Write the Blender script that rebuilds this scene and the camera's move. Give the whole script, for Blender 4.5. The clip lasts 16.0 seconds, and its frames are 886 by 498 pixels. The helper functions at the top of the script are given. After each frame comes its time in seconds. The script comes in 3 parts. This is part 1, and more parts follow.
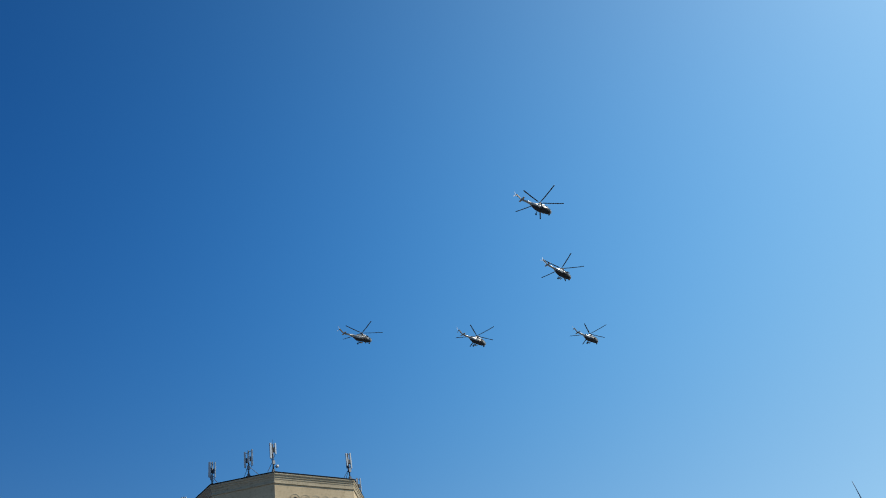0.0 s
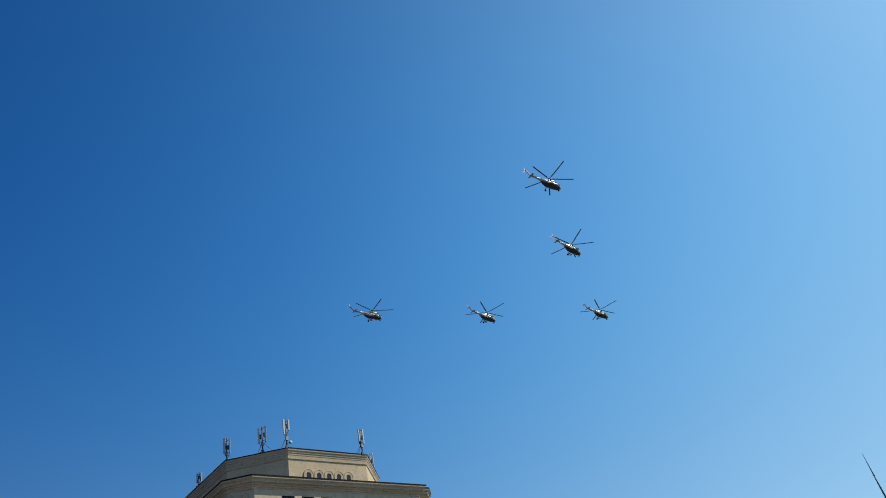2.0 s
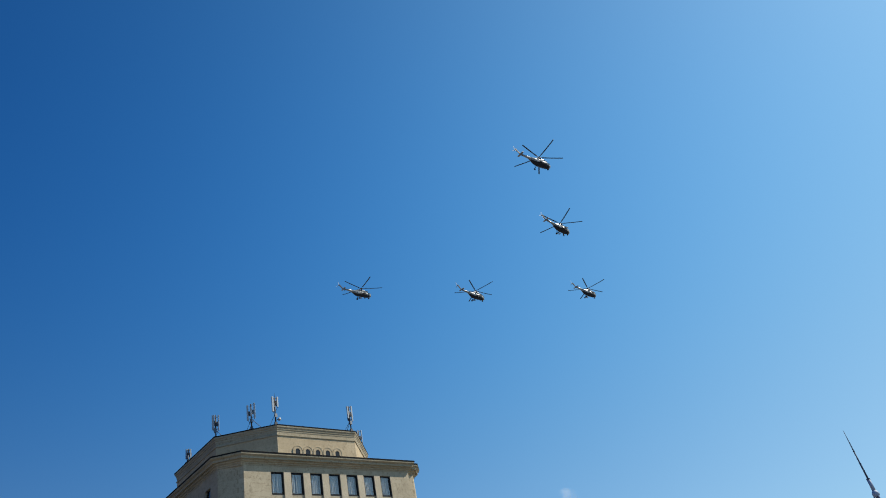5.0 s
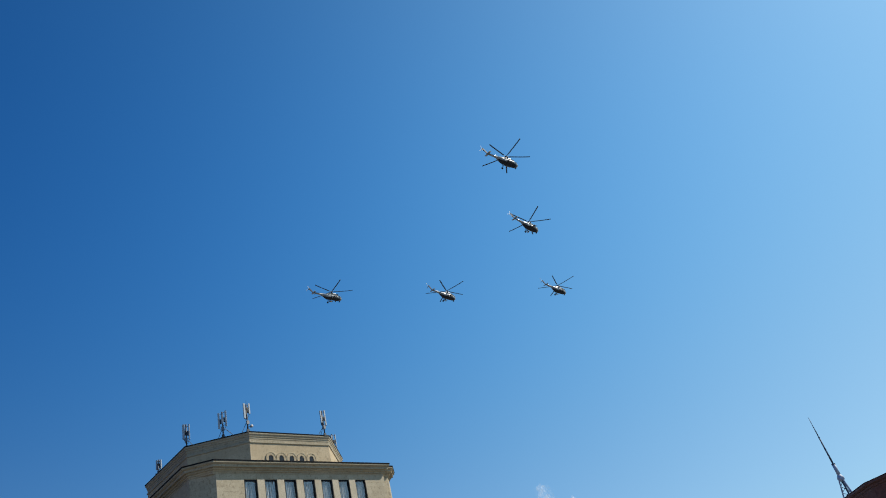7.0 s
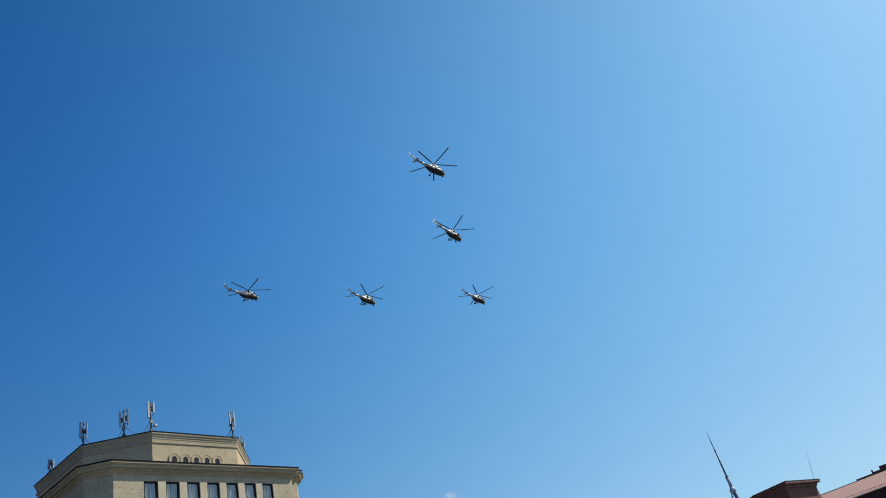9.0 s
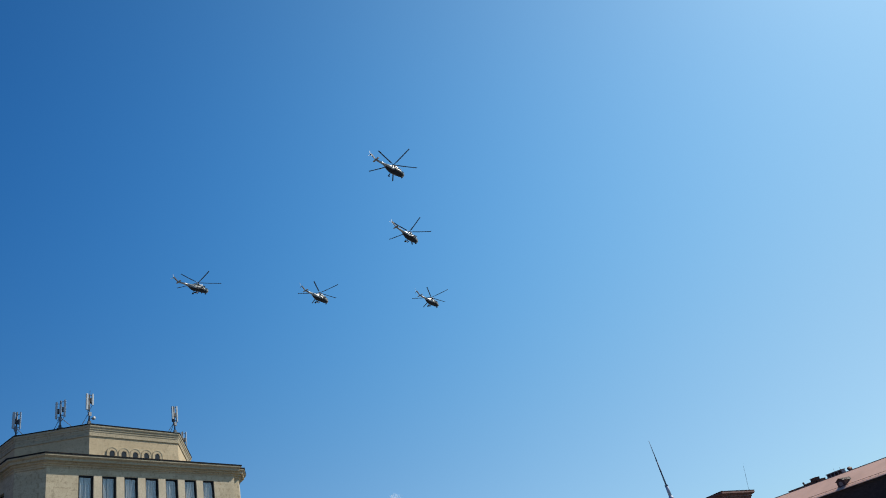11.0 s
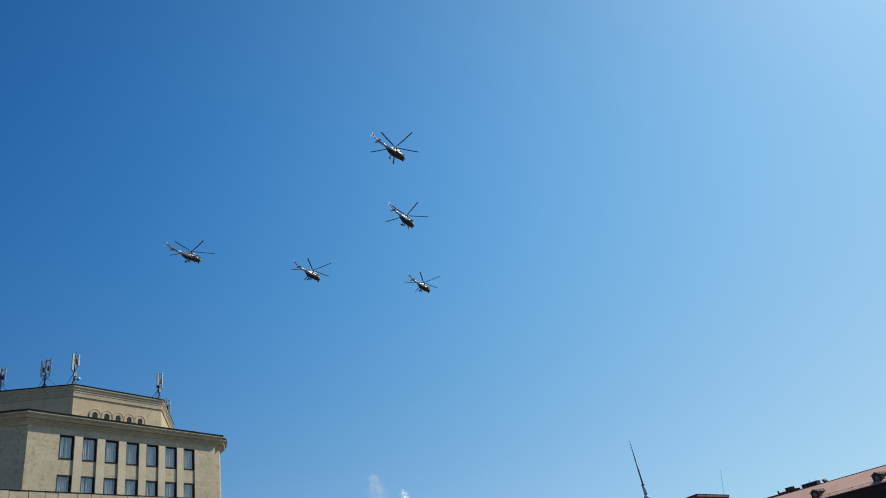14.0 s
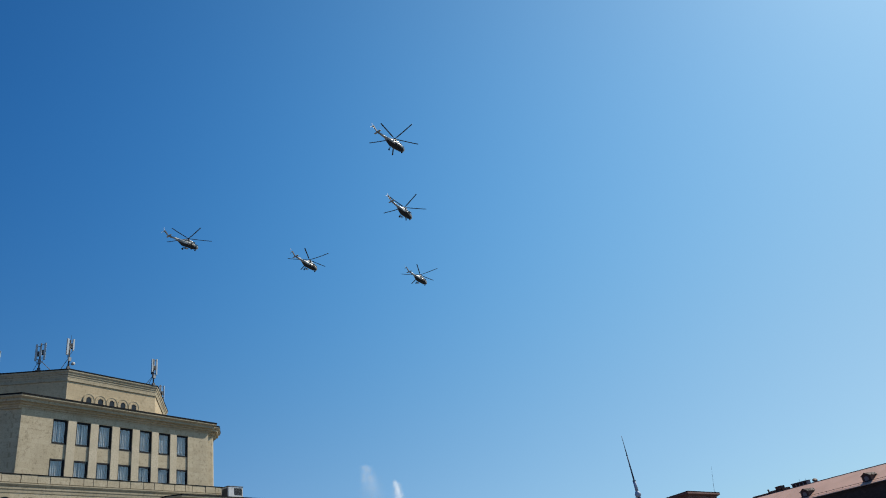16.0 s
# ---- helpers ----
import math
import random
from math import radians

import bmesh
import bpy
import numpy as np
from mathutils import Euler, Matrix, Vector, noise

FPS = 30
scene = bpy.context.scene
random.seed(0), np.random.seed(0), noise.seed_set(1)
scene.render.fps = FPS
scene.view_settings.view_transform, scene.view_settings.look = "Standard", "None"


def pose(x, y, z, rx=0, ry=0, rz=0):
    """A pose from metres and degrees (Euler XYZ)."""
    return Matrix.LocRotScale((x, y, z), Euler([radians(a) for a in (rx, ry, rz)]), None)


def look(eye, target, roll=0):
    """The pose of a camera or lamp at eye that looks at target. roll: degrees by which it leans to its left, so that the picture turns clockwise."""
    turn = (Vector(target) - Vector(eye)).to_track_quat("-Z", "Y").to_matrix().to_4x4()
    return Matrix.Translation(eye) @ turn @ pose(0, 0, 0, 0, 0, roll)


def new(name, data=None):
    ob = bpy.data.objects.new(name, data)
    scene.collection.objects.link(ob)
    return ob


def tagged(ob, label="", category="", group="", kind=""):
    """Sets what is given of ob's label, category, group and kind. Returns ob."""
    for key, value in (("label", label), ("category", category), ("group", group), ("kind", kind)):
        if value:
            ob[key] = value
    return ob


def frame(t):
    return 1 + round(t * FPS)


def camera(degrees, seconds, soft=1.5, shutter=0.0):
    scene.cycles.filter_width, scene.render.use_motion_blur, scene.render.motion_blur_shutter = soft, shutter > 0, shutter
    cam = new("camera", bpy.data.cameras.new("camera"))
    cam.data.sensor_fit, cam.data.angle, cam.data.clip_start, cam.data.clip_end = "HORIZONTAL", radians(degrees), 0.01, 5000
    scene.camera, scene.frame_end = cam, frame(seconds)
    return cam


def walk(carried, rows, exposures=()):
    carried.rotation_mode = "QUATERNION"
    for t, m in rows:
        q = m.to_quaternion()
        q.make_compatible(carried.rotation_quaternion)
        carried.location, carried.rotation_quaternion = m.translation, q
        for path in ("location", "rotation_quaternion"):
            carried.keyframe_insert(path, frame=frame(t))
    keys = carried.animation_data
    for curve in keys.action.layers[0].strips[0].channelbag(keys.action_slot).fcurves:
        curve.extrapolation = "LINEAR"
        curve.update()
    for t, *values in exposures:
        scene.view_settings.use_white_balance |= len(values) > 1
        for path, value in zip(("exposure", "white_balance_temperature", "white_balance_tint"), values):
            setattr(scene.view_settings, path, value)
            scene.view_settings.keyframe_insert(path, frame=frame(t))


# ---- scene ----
# the camera stands still at eye height and turns: seconds, three angles of its pose
cam = camera(65.13, 16.0, 1.0)
PATH = [
    (0.0, 126.51, 10.62, 4.08),
    (0.5, 125.74, 10.48, 4.25),
    (1.0, 125.51, 10.27, 4.37),
    (1.5, 125.23, 10.41, 4.75),
    (2.0, 124.80, 10.58, 5.03),
    (2.5, 124.29, 10.83, 5.23),
    (3.0, 123.72, 10.71, 5.11),
    (3.5, 123.38, 10.29, 4.90),
    (4.0, 123.12, 9.98, 4.42),
    (6.5, 122.65, 13.13, 3.26),
    (7.0, 122.61, 13.41, 2.76),
    (7.5, 122.57, 14.00, 2.19),
    (8.0, 122.31, 14.10, 0.66),
    (8.5, 122.00, 14.38, -1.15),
    (9.0, 121.34, 14.08, -4.51),
    (9.5, 120.83, 14.44, -7.22),
    (9.7, 120.79, 14.22, -7.87),
    (12.0, 119.95, 13.44, -9.57),
    (12.5, 119.70, 12.97, -9.97),
    (13.0, 119.45, 12.29, -10.19),
    (13.5, 119.12, 11.43, -10.67),
    (14.0, 118.78, 10.32, -11.53),
    (14.5, 118.54, 9.85, -11.89),
    (15.0, 118.35, 9.93, -11.93),
    (15.5, 118.16, 9.73, -12.19),
    (16.0, 118.04, 9.33, -12.34),
]
walk(cam, [(t, pose(0, 0, 1.6, rx, ry, rz)) for t, rx, ry, rz in PATH], [(0.0, 0.08), (4.0, 0.04), (9.5, 0.06), (12.0, 0.02), (16.0, -0.04)])

# ---- world, sun, exposure ----
SUN_AZ, SUN_EL = 76.0, 45.0          # degrees clockwise from +y, and above the horizon
sd = Vector((math.sin(radians(SUN_AZ)) * math.cos(radians(SUN_EL)), math.cos(radians(SUN_AZ)) * math.cos(radians(SUN_EL)), math.sin(radians(SUN_EL))))
world = bpy.data.worlds.new("sky")
scene.world = world
world.use_nodes = True
wn = world.node_tree.nodes
wl = world.node_tree.links
wn.clear()
sky = wn.new("ShaderNodeTexSky")
sky.sky_type = "NISHITA"
sky.sun_disc = False
sky.sun_elevation, sky.sun_rotation = radians(SUN_EL), radians(SUN_AZ)
sky.altitude, sky.air_density, sky.dust_density, sky.ozone_density = 2000, 1.0, 0.8, 2.5
# city air: the clear sky deepens away from the sun and overhead, and pales towards the sun and the horizon.
# The logarithm of the tint, a channel each, is a smooth surface over g (nearness to the sun) and z (height).
wco = wn.new("ShaderNodeTexCoord")
wsep = wn.new("ShaderNodeSeparateXYZ")
wl.new(wco.outputs["Generated"], wsep.inputs[0])
toward = wn.new("ShaderNodeVectorMath")
toward.operation = "DOT_PRODUCT"
toward.inputs[1].default_value = sd
wl.new(wco.outputs["Generated"], toward.inputs[0])


def sky_math(op, a, b=None):
    n = wn.new("ShaderNodeMath")
    n.operation = op
    for socket, v in zip(n.inputs, (a, b)):
        if isinstance(v, (int, float)):
            socket.default_value = v
        elif v is not None:
            wl.new(v, socket)
    return n.outputs[0]


g_sun = toward.outputs["Value"]
z_up = sky_math("MAXIMUM", wsep.outputs["Z"], 0.0)
tint = None
for weight, amount in ((None, (0.832, -0.088, -0.509)),
                       (g_sun, (0.155, 0.563, 0.413)),
                       (sky_math("MULTIPLY", g_sun, g_sun), (-0.183, -0.719, -0.862)),
                       (z_up, (-5.169, 0.565, 2.78)),
                       (sky_math("MULTIPLY", z_up, z_up), (0.492, -2.203, -3.017)),
                       (sky_math("MULTIPLY", g_sun, z_up), (4.625, 2.439, 1.561)),
                       (sky_math("EXPONENT", sky_math("MULTIPLY", z_up, -7.0)), (-1.669, -0.408, 0.472))):
    if weight is None:
        first = amount
        continue
    n = wn.new("ShaderNodeVectorMath")
    n.operation = "MULTIPLY_ADD"
    n.inputs[0].default_value = amount
    wl.new(weight, n.inputs[1])
    if tint is None:
        n.inputs[2].default_value = first
    else:
        wl.new(tint, n.inputs[2])
    tint = n.outputs[0]
logs, gains = wn.new("ShaderNodeSeparateXYZ"), wn.new("ShaderNodeCombineXYZ")
wl.new(tint, logs.inputs[0])
for k in range(3):
    wl.new(sky_math("EXPONENT", logs.outputs[k]), gains.inputs[k])
air = wn.new("ShaderNodeVectorMath")
air.operation = "MULTIPLY"
bg = wn.new("ShaderNodeBackground")
bg.inputs["Strength"].default_value = 0.1
wout = wn.new("ShaderNodeOutputWorld")
for a, c in ((sky.outputs[0], air.inputs[0]), (gains.outputs[0], air.inputs[1]), (air.outputs[0], bg.inputs["Color"]), (bg.outputs[0], wout.inputs["Surface"])):
    wl.new(a, c)

sun_data = bpy.data.lights.new("sun", "SUN")
sun_data.energy, sun_data.angle, sun_data.color = 5.0, radians(0.53), (1.0, 0.93, 0.82)
sun = new("sun", sun_data)
sun.matrix_world = look(sd * 400, (0, 0, 0))


# ---- materials ----
def mat(name, base, rough=0.8, metal=0.0, blotch=None, blotch_scale=0.6, grain=None, grain_scale=9.0, bump=0.15, spec=0.4):
    """A surface with variation at two scales: wide blotches and a fine grain, with relief from the grain."""
    m = bpy.data.materials.new(name)
    m.use_nodes = True
    nt = m.node_tree
    b = nt.nodes["Principled BSDF"]
    b.inputs["Roughness"].default_value, b.inputs["Metallic"].default_value = rough, metal
    b.inputs["Specular IOR Level"].default_value = spec
    co = nt.nodes.new("ShaderNodeTexCoord")
    blotch = blotch or tuple(c * 0.82 for c in base)
    grain = grain or tuple(c * 0.9 for c in base)
    n1 = nt.nodes.new("ShaderNodeTexNoise")
    n1.inputs["Scale"].default_value, n1.inputs["Detail"].default_value = blotch_scale, 5
    n2 = nt.nodes.new("ShaderNodeTexNoise")
    n2.inputs["Scale"].default_value, n2.inputs["Detail"].default_value = grain_scale, 3
    r1 = nt.nodes.new("ShaderNodeMapRange")
    r1.inputs["From Min"].default_value, r1.inputs["From Max"].default_value = 0.42, 0.66
    r2 = nt.nodes.new("ShaderNodeMapRange")
    r2.inputs["From Min"].default_value, r2.inputs["From Max"].default_value = 0.4, 0.65
    m1 = nt.nodes.new("ShaderNodeMix")
    m1.data_type = "RGBA"
    m1.inputs["A"].default_value, m1.inputs["B"].default_value = (*base, 1), (*blotch, 1)
    m2 = nt.nodes.new("ShaderNodeMix")
    m2.data_type = "RGBA"
    m2.inputs["B"].default_value = (*grain, 1)
    bp = nt.nodes.new("ShaderNodeBump")
    bp.inputs["Strength"].default_value, bp.inputs["Distance"].default_value = bump, 0.02
    for a, c in ((co.outputs["Object"], n1.inputs["Vector"]), (co.outputs["Object"], n2.inputs["Vector"]), (n1.outputs[0], r1.inputs["Value"]),
                 (n2.outputs[0], r2.inputs["Value"]), (r1.outputs[0], m1.inputs["Factor"]), (m1.outputs["Result"], m2.inputs["A"]),
                 (r2.outputs[0], m2.inputs["Factor"]), (m2.outputs["Result"], b.inputs["Base Color"]), (n2.outputs[0], bp.inputs["Height"]),
                 (bp.outputs[0], b.inputs["Normal"])):
        nt.links.new(a, c)
    return m


def clad(name, base, dark, row=0.45, width=0.85, pits=(0.2, 0.165, 0.1), pitted=0.75):
    """Thin tuff cladding: slabs in courses that differ a little, faint joints, dark pits, and stains that run down."""
    m = mat(name, base, 0.9, 0, tuple(c * 0.86 for c in base), 0.45, tuple(c * 0.84 for c in base), 14, 0.6, 0.2)
    nt = m.node_tree
    b = nt.nodes["Principled BSDF"]
    src = b.inputs["Base Color"].links[0].from_socket
    co = nt.nodes.new("ShaderNodeTexCoord")
    sep = nt.nodes.new("ShaderNodeSeparateXYZ")
    add = nt.nodes.new("ShaderNodeMath")
    com = nt.nodes.new("ShaderNodeCombineXYZ")
    br = nt.nodes.new("ShaderNodeTexBrick")
    br.inputs["Scale"].default_value = 1.0
    br.inputs["Mortar Size"].default_value = 0.006
    br.inputs["Brick Width"].default_value, br.inputs["Row Height"].default_value = width, row
    br.inputs["Color1"].default_value, br.inputs["Color2"].default_value = (1, 1, 1, 1), (*dark, 1)
    br.inputs["Mortar"].default_value = (0.7, 0.68, 0.62, 1)
    mul = nt.nodes.new("ShaderNodeMix")
    mul.data_type, mul.blend_type = "RGBA", "MULTIPLY"
    mul.inputs["Factor"].default_value = 1.0
    for a, c in ((co.outputs["Object"], sep.inputs[0]), (sep.outputs["X"], add.inputs[0]), (sep.outputs["Y"], add.inputs[1]), (add.outputs[0], com.inputs["X"]),
                 (sep.outputs["Z"], com.inputs["Y"]), (com.outputs[0], br.inputs["Vector"]), (src, mul.inputs["A"]), (br.outputs["Color"], mul.inputs["B"])):
        nt.links.new(a, c)
    last = mul.outputs["Result"]
    # pits of two sizes, then long stains
    for scale, low, high, amount, squash in ((3.6, 0.56, 0.66, pitted, 1.0), (9.0, 0.55, 0.63, pitted * 0.7, 1.0), (1.7, 0.5, 0.72, 0.2, 0.12)):
        stretch = nt.nodes.new("ShaderNodeMapping")
        stretch.inputs["Scale"].default_value = (1.0, 1.0, squash)
        spots = nt.nodes.new("ShaderNodeTexNoise")
        spots.inputs["Scale"].default_value, spots.inputs["Detail"].default_value, spots.inputs["Roughness"].default_value = scale, 4, 0.62
        cut = nt.nodes.new("ShaderNodeMapRange")
        cut.inputs["From Min"].default_value, cut.inputs["From Max"].default_value, cut.inputs["To Max"].default_value = low, high, amount
        pit = nt.nodes.new("ShaderNodeMix")
        pit.data_type = "RGBA"
        pit.inputs["B"].default_value = (*pits, 1)
        for a, c in ((co.outputs["Object"], stretch.inputs["Vector"]), (stretch.outputs[0], spots.inputs["Vector"]), (spots.outputs[0], cut.inputs["Value"]), (cut.outputs[0], pit.inputs["Factor"]), (last, pit.inputs["A"])):
            nt.links.new(a, c)
        last = pit.outputs["Result"]
    nt.links.new(last, b.inputs["Base Color"])
    return m


M_STONE = clad("beige_tuff", (0.5, 0.43, 0.305), (0.9, 0.89, 0.87), 0.45, 0.85, (0.2, 0.165, 0.105), 0.55)
M_TRIM = clad("beige_moulding", (0.45, 0.385, 0.27), (0.9, 0.9, 0.88), 5.0, 1.4, (0.18, 0.15, 0.095), 0.55)
M_SMOOTH = clad("dressed_stone", (0.56, 0.45, 0.29), (0.92, 0.91, 0.9), 0.6, 1.2, (0.28, 0.22, 0.135), 0.5)
M_PIER = mat("pale_pier_stone", (0.53, 0.455, 0.33), 0.85, 0, (0.44, 0.375, 0.265), 0.7, (0.4, 0.345, 0.245), 7, 0.45)
M_FLASH = mat("roof_flashing", (0.016, 0.016, 0.017), 0.9, 0, (0.03, 0.027, 0.024), 0.7, None, 9.0, 0.15, 0.08)
M_ROOFING = mat("flat_roofing", (0.16, 0.15, 0.14), 0.9)
M_FRAME = mat("dark_window_frame", (0.014, 0.014, 0.016), 0.6, 0.0, None, 0.6, None, 9.0, 0.05, 0.15)
M_CURTAIN = mat("white_curtain", (0.56, 0.56, 0.52), 0.9, 0, (0.36, 0.36, 0.34), 0.9, (0.44, 0.44, 0.41), 3.0, 0.05)
stretch = M_CURTAIN.node_tree.nodes.new("ShaderNodeMapping")   # light and shade of folds, painted as streaks that run down the cloth
stretch.inputs["Scale"].default_value = (4.5, 1.0, 0.16)
cloth_co = [n for n in M_CURTAIN.node_tree.nodes if n.type == "TEX_COORD"][0]
M_CURTAIN.node_tree.links.new(cloth_co.outputs["Object"], stretch.inputs["Vector"])
for n in M_CURTAIN.node_tree.nodes:
    if n.type == "TEX_NOISE":
        M_CURTAIN.node_tree.links.new(stretch.outputs[0], n.inputs["Vector"])
# dark grey that stands in for unlit room interiors
M_ROOM = mat("painted_room_dimness", (0.1, 0.1, 0.1), 0.9)
M_GALV = mat("galvanised_steel", (0.2, 0.21, 0.22), 0.5, 0.6, (0.13, 0.14, 0.15), 3)
M_DARKSTEEL = mat("dark_steel", (0.08, 0.085, 0.09), 0.55, 0.5)
M_PANEL = mat("antenna_grey", (0.42, 0.47, 0.5), 0.5, 0, (0.3, 0.34, 0.365), 1.5)
M_WHITE = mat("white_plastic", (0.36, 0.37, 0.37), 0.4)
M_PINK = clad("rose_tuff", (0.28, 0.13, 0.1), (0.75, 0.72, 0.7), 0.5, 1.0, (0.1, 0.055, 0.045), 0.6)
M_PINKTRIM = mat("rose_moulding", (0.2, 0.098, 0.08), 0.85, 0, (0.1, 0.052, 0.043), 0.3)
# stone of the sides away from the sun, their shade put into the colour
M_DARKSTONE = clad("shade_dark_tuff", (0.085, 0.07, 0.065), (0.7, 0.7, 0.7), 0.5, 1.0, (0.04, 0.035, 0.033), 0.6)
M_REDROOF = mat("painted_red_roof", (0.64, 0.375, 0.27), 0.62, 0, (0.52, 0.3, 0.21), 0.12, (0.58, 0.335, 0.235), 3, 0.1)
M_CASING = mat("pale_grey_casing", (0.5, 0.52, 0.53), 0.5, 0, (0.36, 0.38, 0.39), 1.5)
M_GUTTER = mat("pale_gutter", (0.42, 0.3, 0.25), 0.6)
M_BROWN = mat("brown_dormer", (0.075, 0.042, 0.034), 0.7)
# tower colours: the blue of distant haze is mixed into the paint
M_TVWHITE = mat("hazy_tower_white", (0.42, 0.48, 0.58), 0.6, 0, (0.32, 0.37, 0.46), 0.05)
M_TVGREY = mat("hazy_tower_steel", (0.085, 0.12, 0.18), 0.7, 0.0, (0.065, 0.092, 0.135), 0.05)
M_GROUND = mat("paving", (0.13, 0.121, 0.107), 0.9, 0, (0.112, 0.104, 0.092), 0.05, (0.14, 0.13, 0.115), 2)
M_CAMO = mat("olive_camouflage", (0.36, 0.38, 0.37), 0.33, 0, (0.055, 0.066, 0.068), 0.55, (0.27, 0.288, 0.283), 3, 0.05, 0.5)
# blue-grey belly, with the shade under the hull put into the colour
M_BELLY = mat("blue_grey_belly_shade", (0.022, 0.03, 0.042), 0.6, 0, (0.016, 0.022, 0.031), 0.6, None, 9.0, 0.05, 0.25)
# grey blade paint, blued to carry the veil of haze and glare
M_BLADE = mat("haze_blue_grey_blade", (0.036, 0.05, 0.075), 0.55)
M_TIRE = mat("black_rubber", (0.02, 0.02, 0.02), 0.85)
M_SOOT = mat("exhaust_metal", (0.05, 0.045, 0.04), 0.6, 0.6)


def glass(name, tint, rough=0.04, alpha=0.45):
    m = bpy.data.materials.new(name)
    m.use_nodes = True
    b = m.node_tree.nodes["Principled BSDF"]
    b.inputs["Base Color"].default_value = (*tint, 1)
    b.inputs["Roughness"].default_value, b.inputs["Alpha"].default_value = rough, alpha
    b.inputs["Specular IOR Level"].default_value = 0.8
    return m


M_GLASS = glass("window_glass", (0.7, 0.7, 0.7), 0.06, 0.13)
M_GLASS.node_tree.nodes["Principled BSDF"].inputs["Metallic"].default_value = 1.0  # sun-control coating
M_COCKPIT = glass("cockpit_glass", (0.02, 0.025, 0.03), 0.06, 1.0)
M_DORMERGLASS = glass("grey_dormer_glass", (0.16, 0.15, 0.15), 0.35, 1.0)
M_ARCHGLASS = glass("dark_arch_glass", (0.02, 0.022, 0.025), 0.25, 1.0)
M_ARCHGLASS.node_tree.nodes["Principled BSDF"].inputs["Specular IOR Level"].default_value = 0.3


def spray():
    m = bpy.data.materials.new("water_spray")
    m.use_nodes = True
    nt = m.node_tree
    nt.nodes.clear()
    out, mix, lit = nt.nodes.new("ShaderNodeOutputMaterial"), nt.nodes.new("ShaderNodeMixShader"), nt.nodes.new("ShaderNodeMixShader")
    clear, dif, tra = nt.nodes.new("ShaderNodeBsdfTransparent"), nt.nodes.new("ShaderNodeBsdfDiffuse"), nt.nodes.new("ShaderNodeBsdfTranslucent")
    dif.inputs["Color"].default_value = tra.inputs["Color"].default_value = (0.9, 0.95, 1.0, 1)
    mix.inputs[0].default_value, lit.inputs[0].default_value = 0.26, 0.5
    for a, c in ((dif.outputs[0], lit.inputs[1]), (tra.outputs[0], lit.inputs[2]), (clear.outputs[0], mix.inputs[1]), (lit.outputs[0], mix.inputs[2]), (mix.outputs[0], out.inputs["Surface"])):
        nt.links.new(a, c)
    return m


M_SPRAY = spray()


# ---- mesh helpers ----
def box(bm, x0, x1, y0, y1, z0, z1):
    v = [bm.verts.new(p) for p in ((x0, y0, z0), (x1, y0, z0), (x1, y1, z0), (x0, y1, z0), (x0, y0, z1), (x1, y0, z1), (x1, y1, z1), (x0, y1, z1))]
    for f in ((3, 2, 1, 0), (4, 5, 6, 7), (0, 1, 5, 4), (1, 2, 6, 5), (2, 3, 7, 6), (3, 0, 4, 7)):
        bm.faces.new([v[i] for i in f])
    return bm


def offset(poly, d):
    """The polygon (counter-clockwise) pushed outward by d, with mitred corners."""
    out, n = [], len(poly)
    for i in range(n):
        a, b, c = Vector(poly[i - 1]), Vector(poly[i]), Vector(poly[(i + 1) % n])
        e, g = (b - a).normalized(), (c - b).normalized()
        n1, n2 = Vector((e.y, -e.x)), Vector((g.y, -g.x))
        k = d / (1 + n1.dot(n2))
        out.append(b + (n1 + n2) * k)
    return out


def sweep(bm, poly, profile, cap=True):
    """Rings of the polygon at (offset, height) pairs, joined up; closed at both ends when cap."""
    rings = [[bm.verts.new((p.x, p.y, z)) for p in offset(poly, d)] for d, z in profile]
    n = len(poly)
    for r, q in zip(rings, rings[1:]):
        for i in range(n):
            bm.faces.new((r[i], r[(i + 1) % n], q[(i + 1) % n], q[i]))
    if cap:
        bm.faces.new(rings[0][::-1])
        bm.faces.new(rings[-1])
    else:
        for i in range(n):
            bm.faces.new((rings[-1][i], rings[-1][(i + 1) % n], rings[0][(i + 1) % n], rings[0][i]))
    return bm


def tube(bm, p, q, r0, r1=None, n=8, cap=True):
    p, q = Vector(p), Vector(q)
    r1 = r0 if r1 is None else r1
    w = (q - p).normalized()
    a = w.orthogonal().normalized()
    b = w.cross(a)
    rings = []
    for c, r in ((p, r0), (q, r1)):
        rings.append([bm.verts.new(c + (a * math.cos(2 * math.pi * i / n) + b * math.sin(2 * math.pi * i / n)) * r) for i in range(n)])
    for i in range(n):
        bm.faces.new((rings[0][i], rings[0][(i + 1) % n], rings[1][(i + 1) % n], rings[1][i]))
    if cap:
        bm.faces.new(rings[0][::-1])
        bm.faces.new(rings[1])
    return bm


def loft(bm, sections, n=20, power=2.0):
    """A closed hull along x: sections of (x, centre z, half width, half height), rounded; a higher power is boxier."""
    rings = []
    for x, cz, hw, hh in sections:
        ring = []
        for i in range(n):
            a = 2 * math.pi * i / n
            c, s = math.cos(a), math.sin(a)
            ring.append(bm.verts.new((x, hw * math.copysign(abs(c) ** (2 / power), c), cz + hh * math.copysign(abs(s) ** (2 / power), s))))
        rings.append(ring)
    for r, q in zip(rings, rings[1:]):
        for i in range(n):
            bm.faces.new((r[i], r[(i + 1) % n], q[(i + 1) % n], q[i]))
    bm.faces.new(rings[0][::-1])
    bm.faces.new(rings[-1])
    return bm


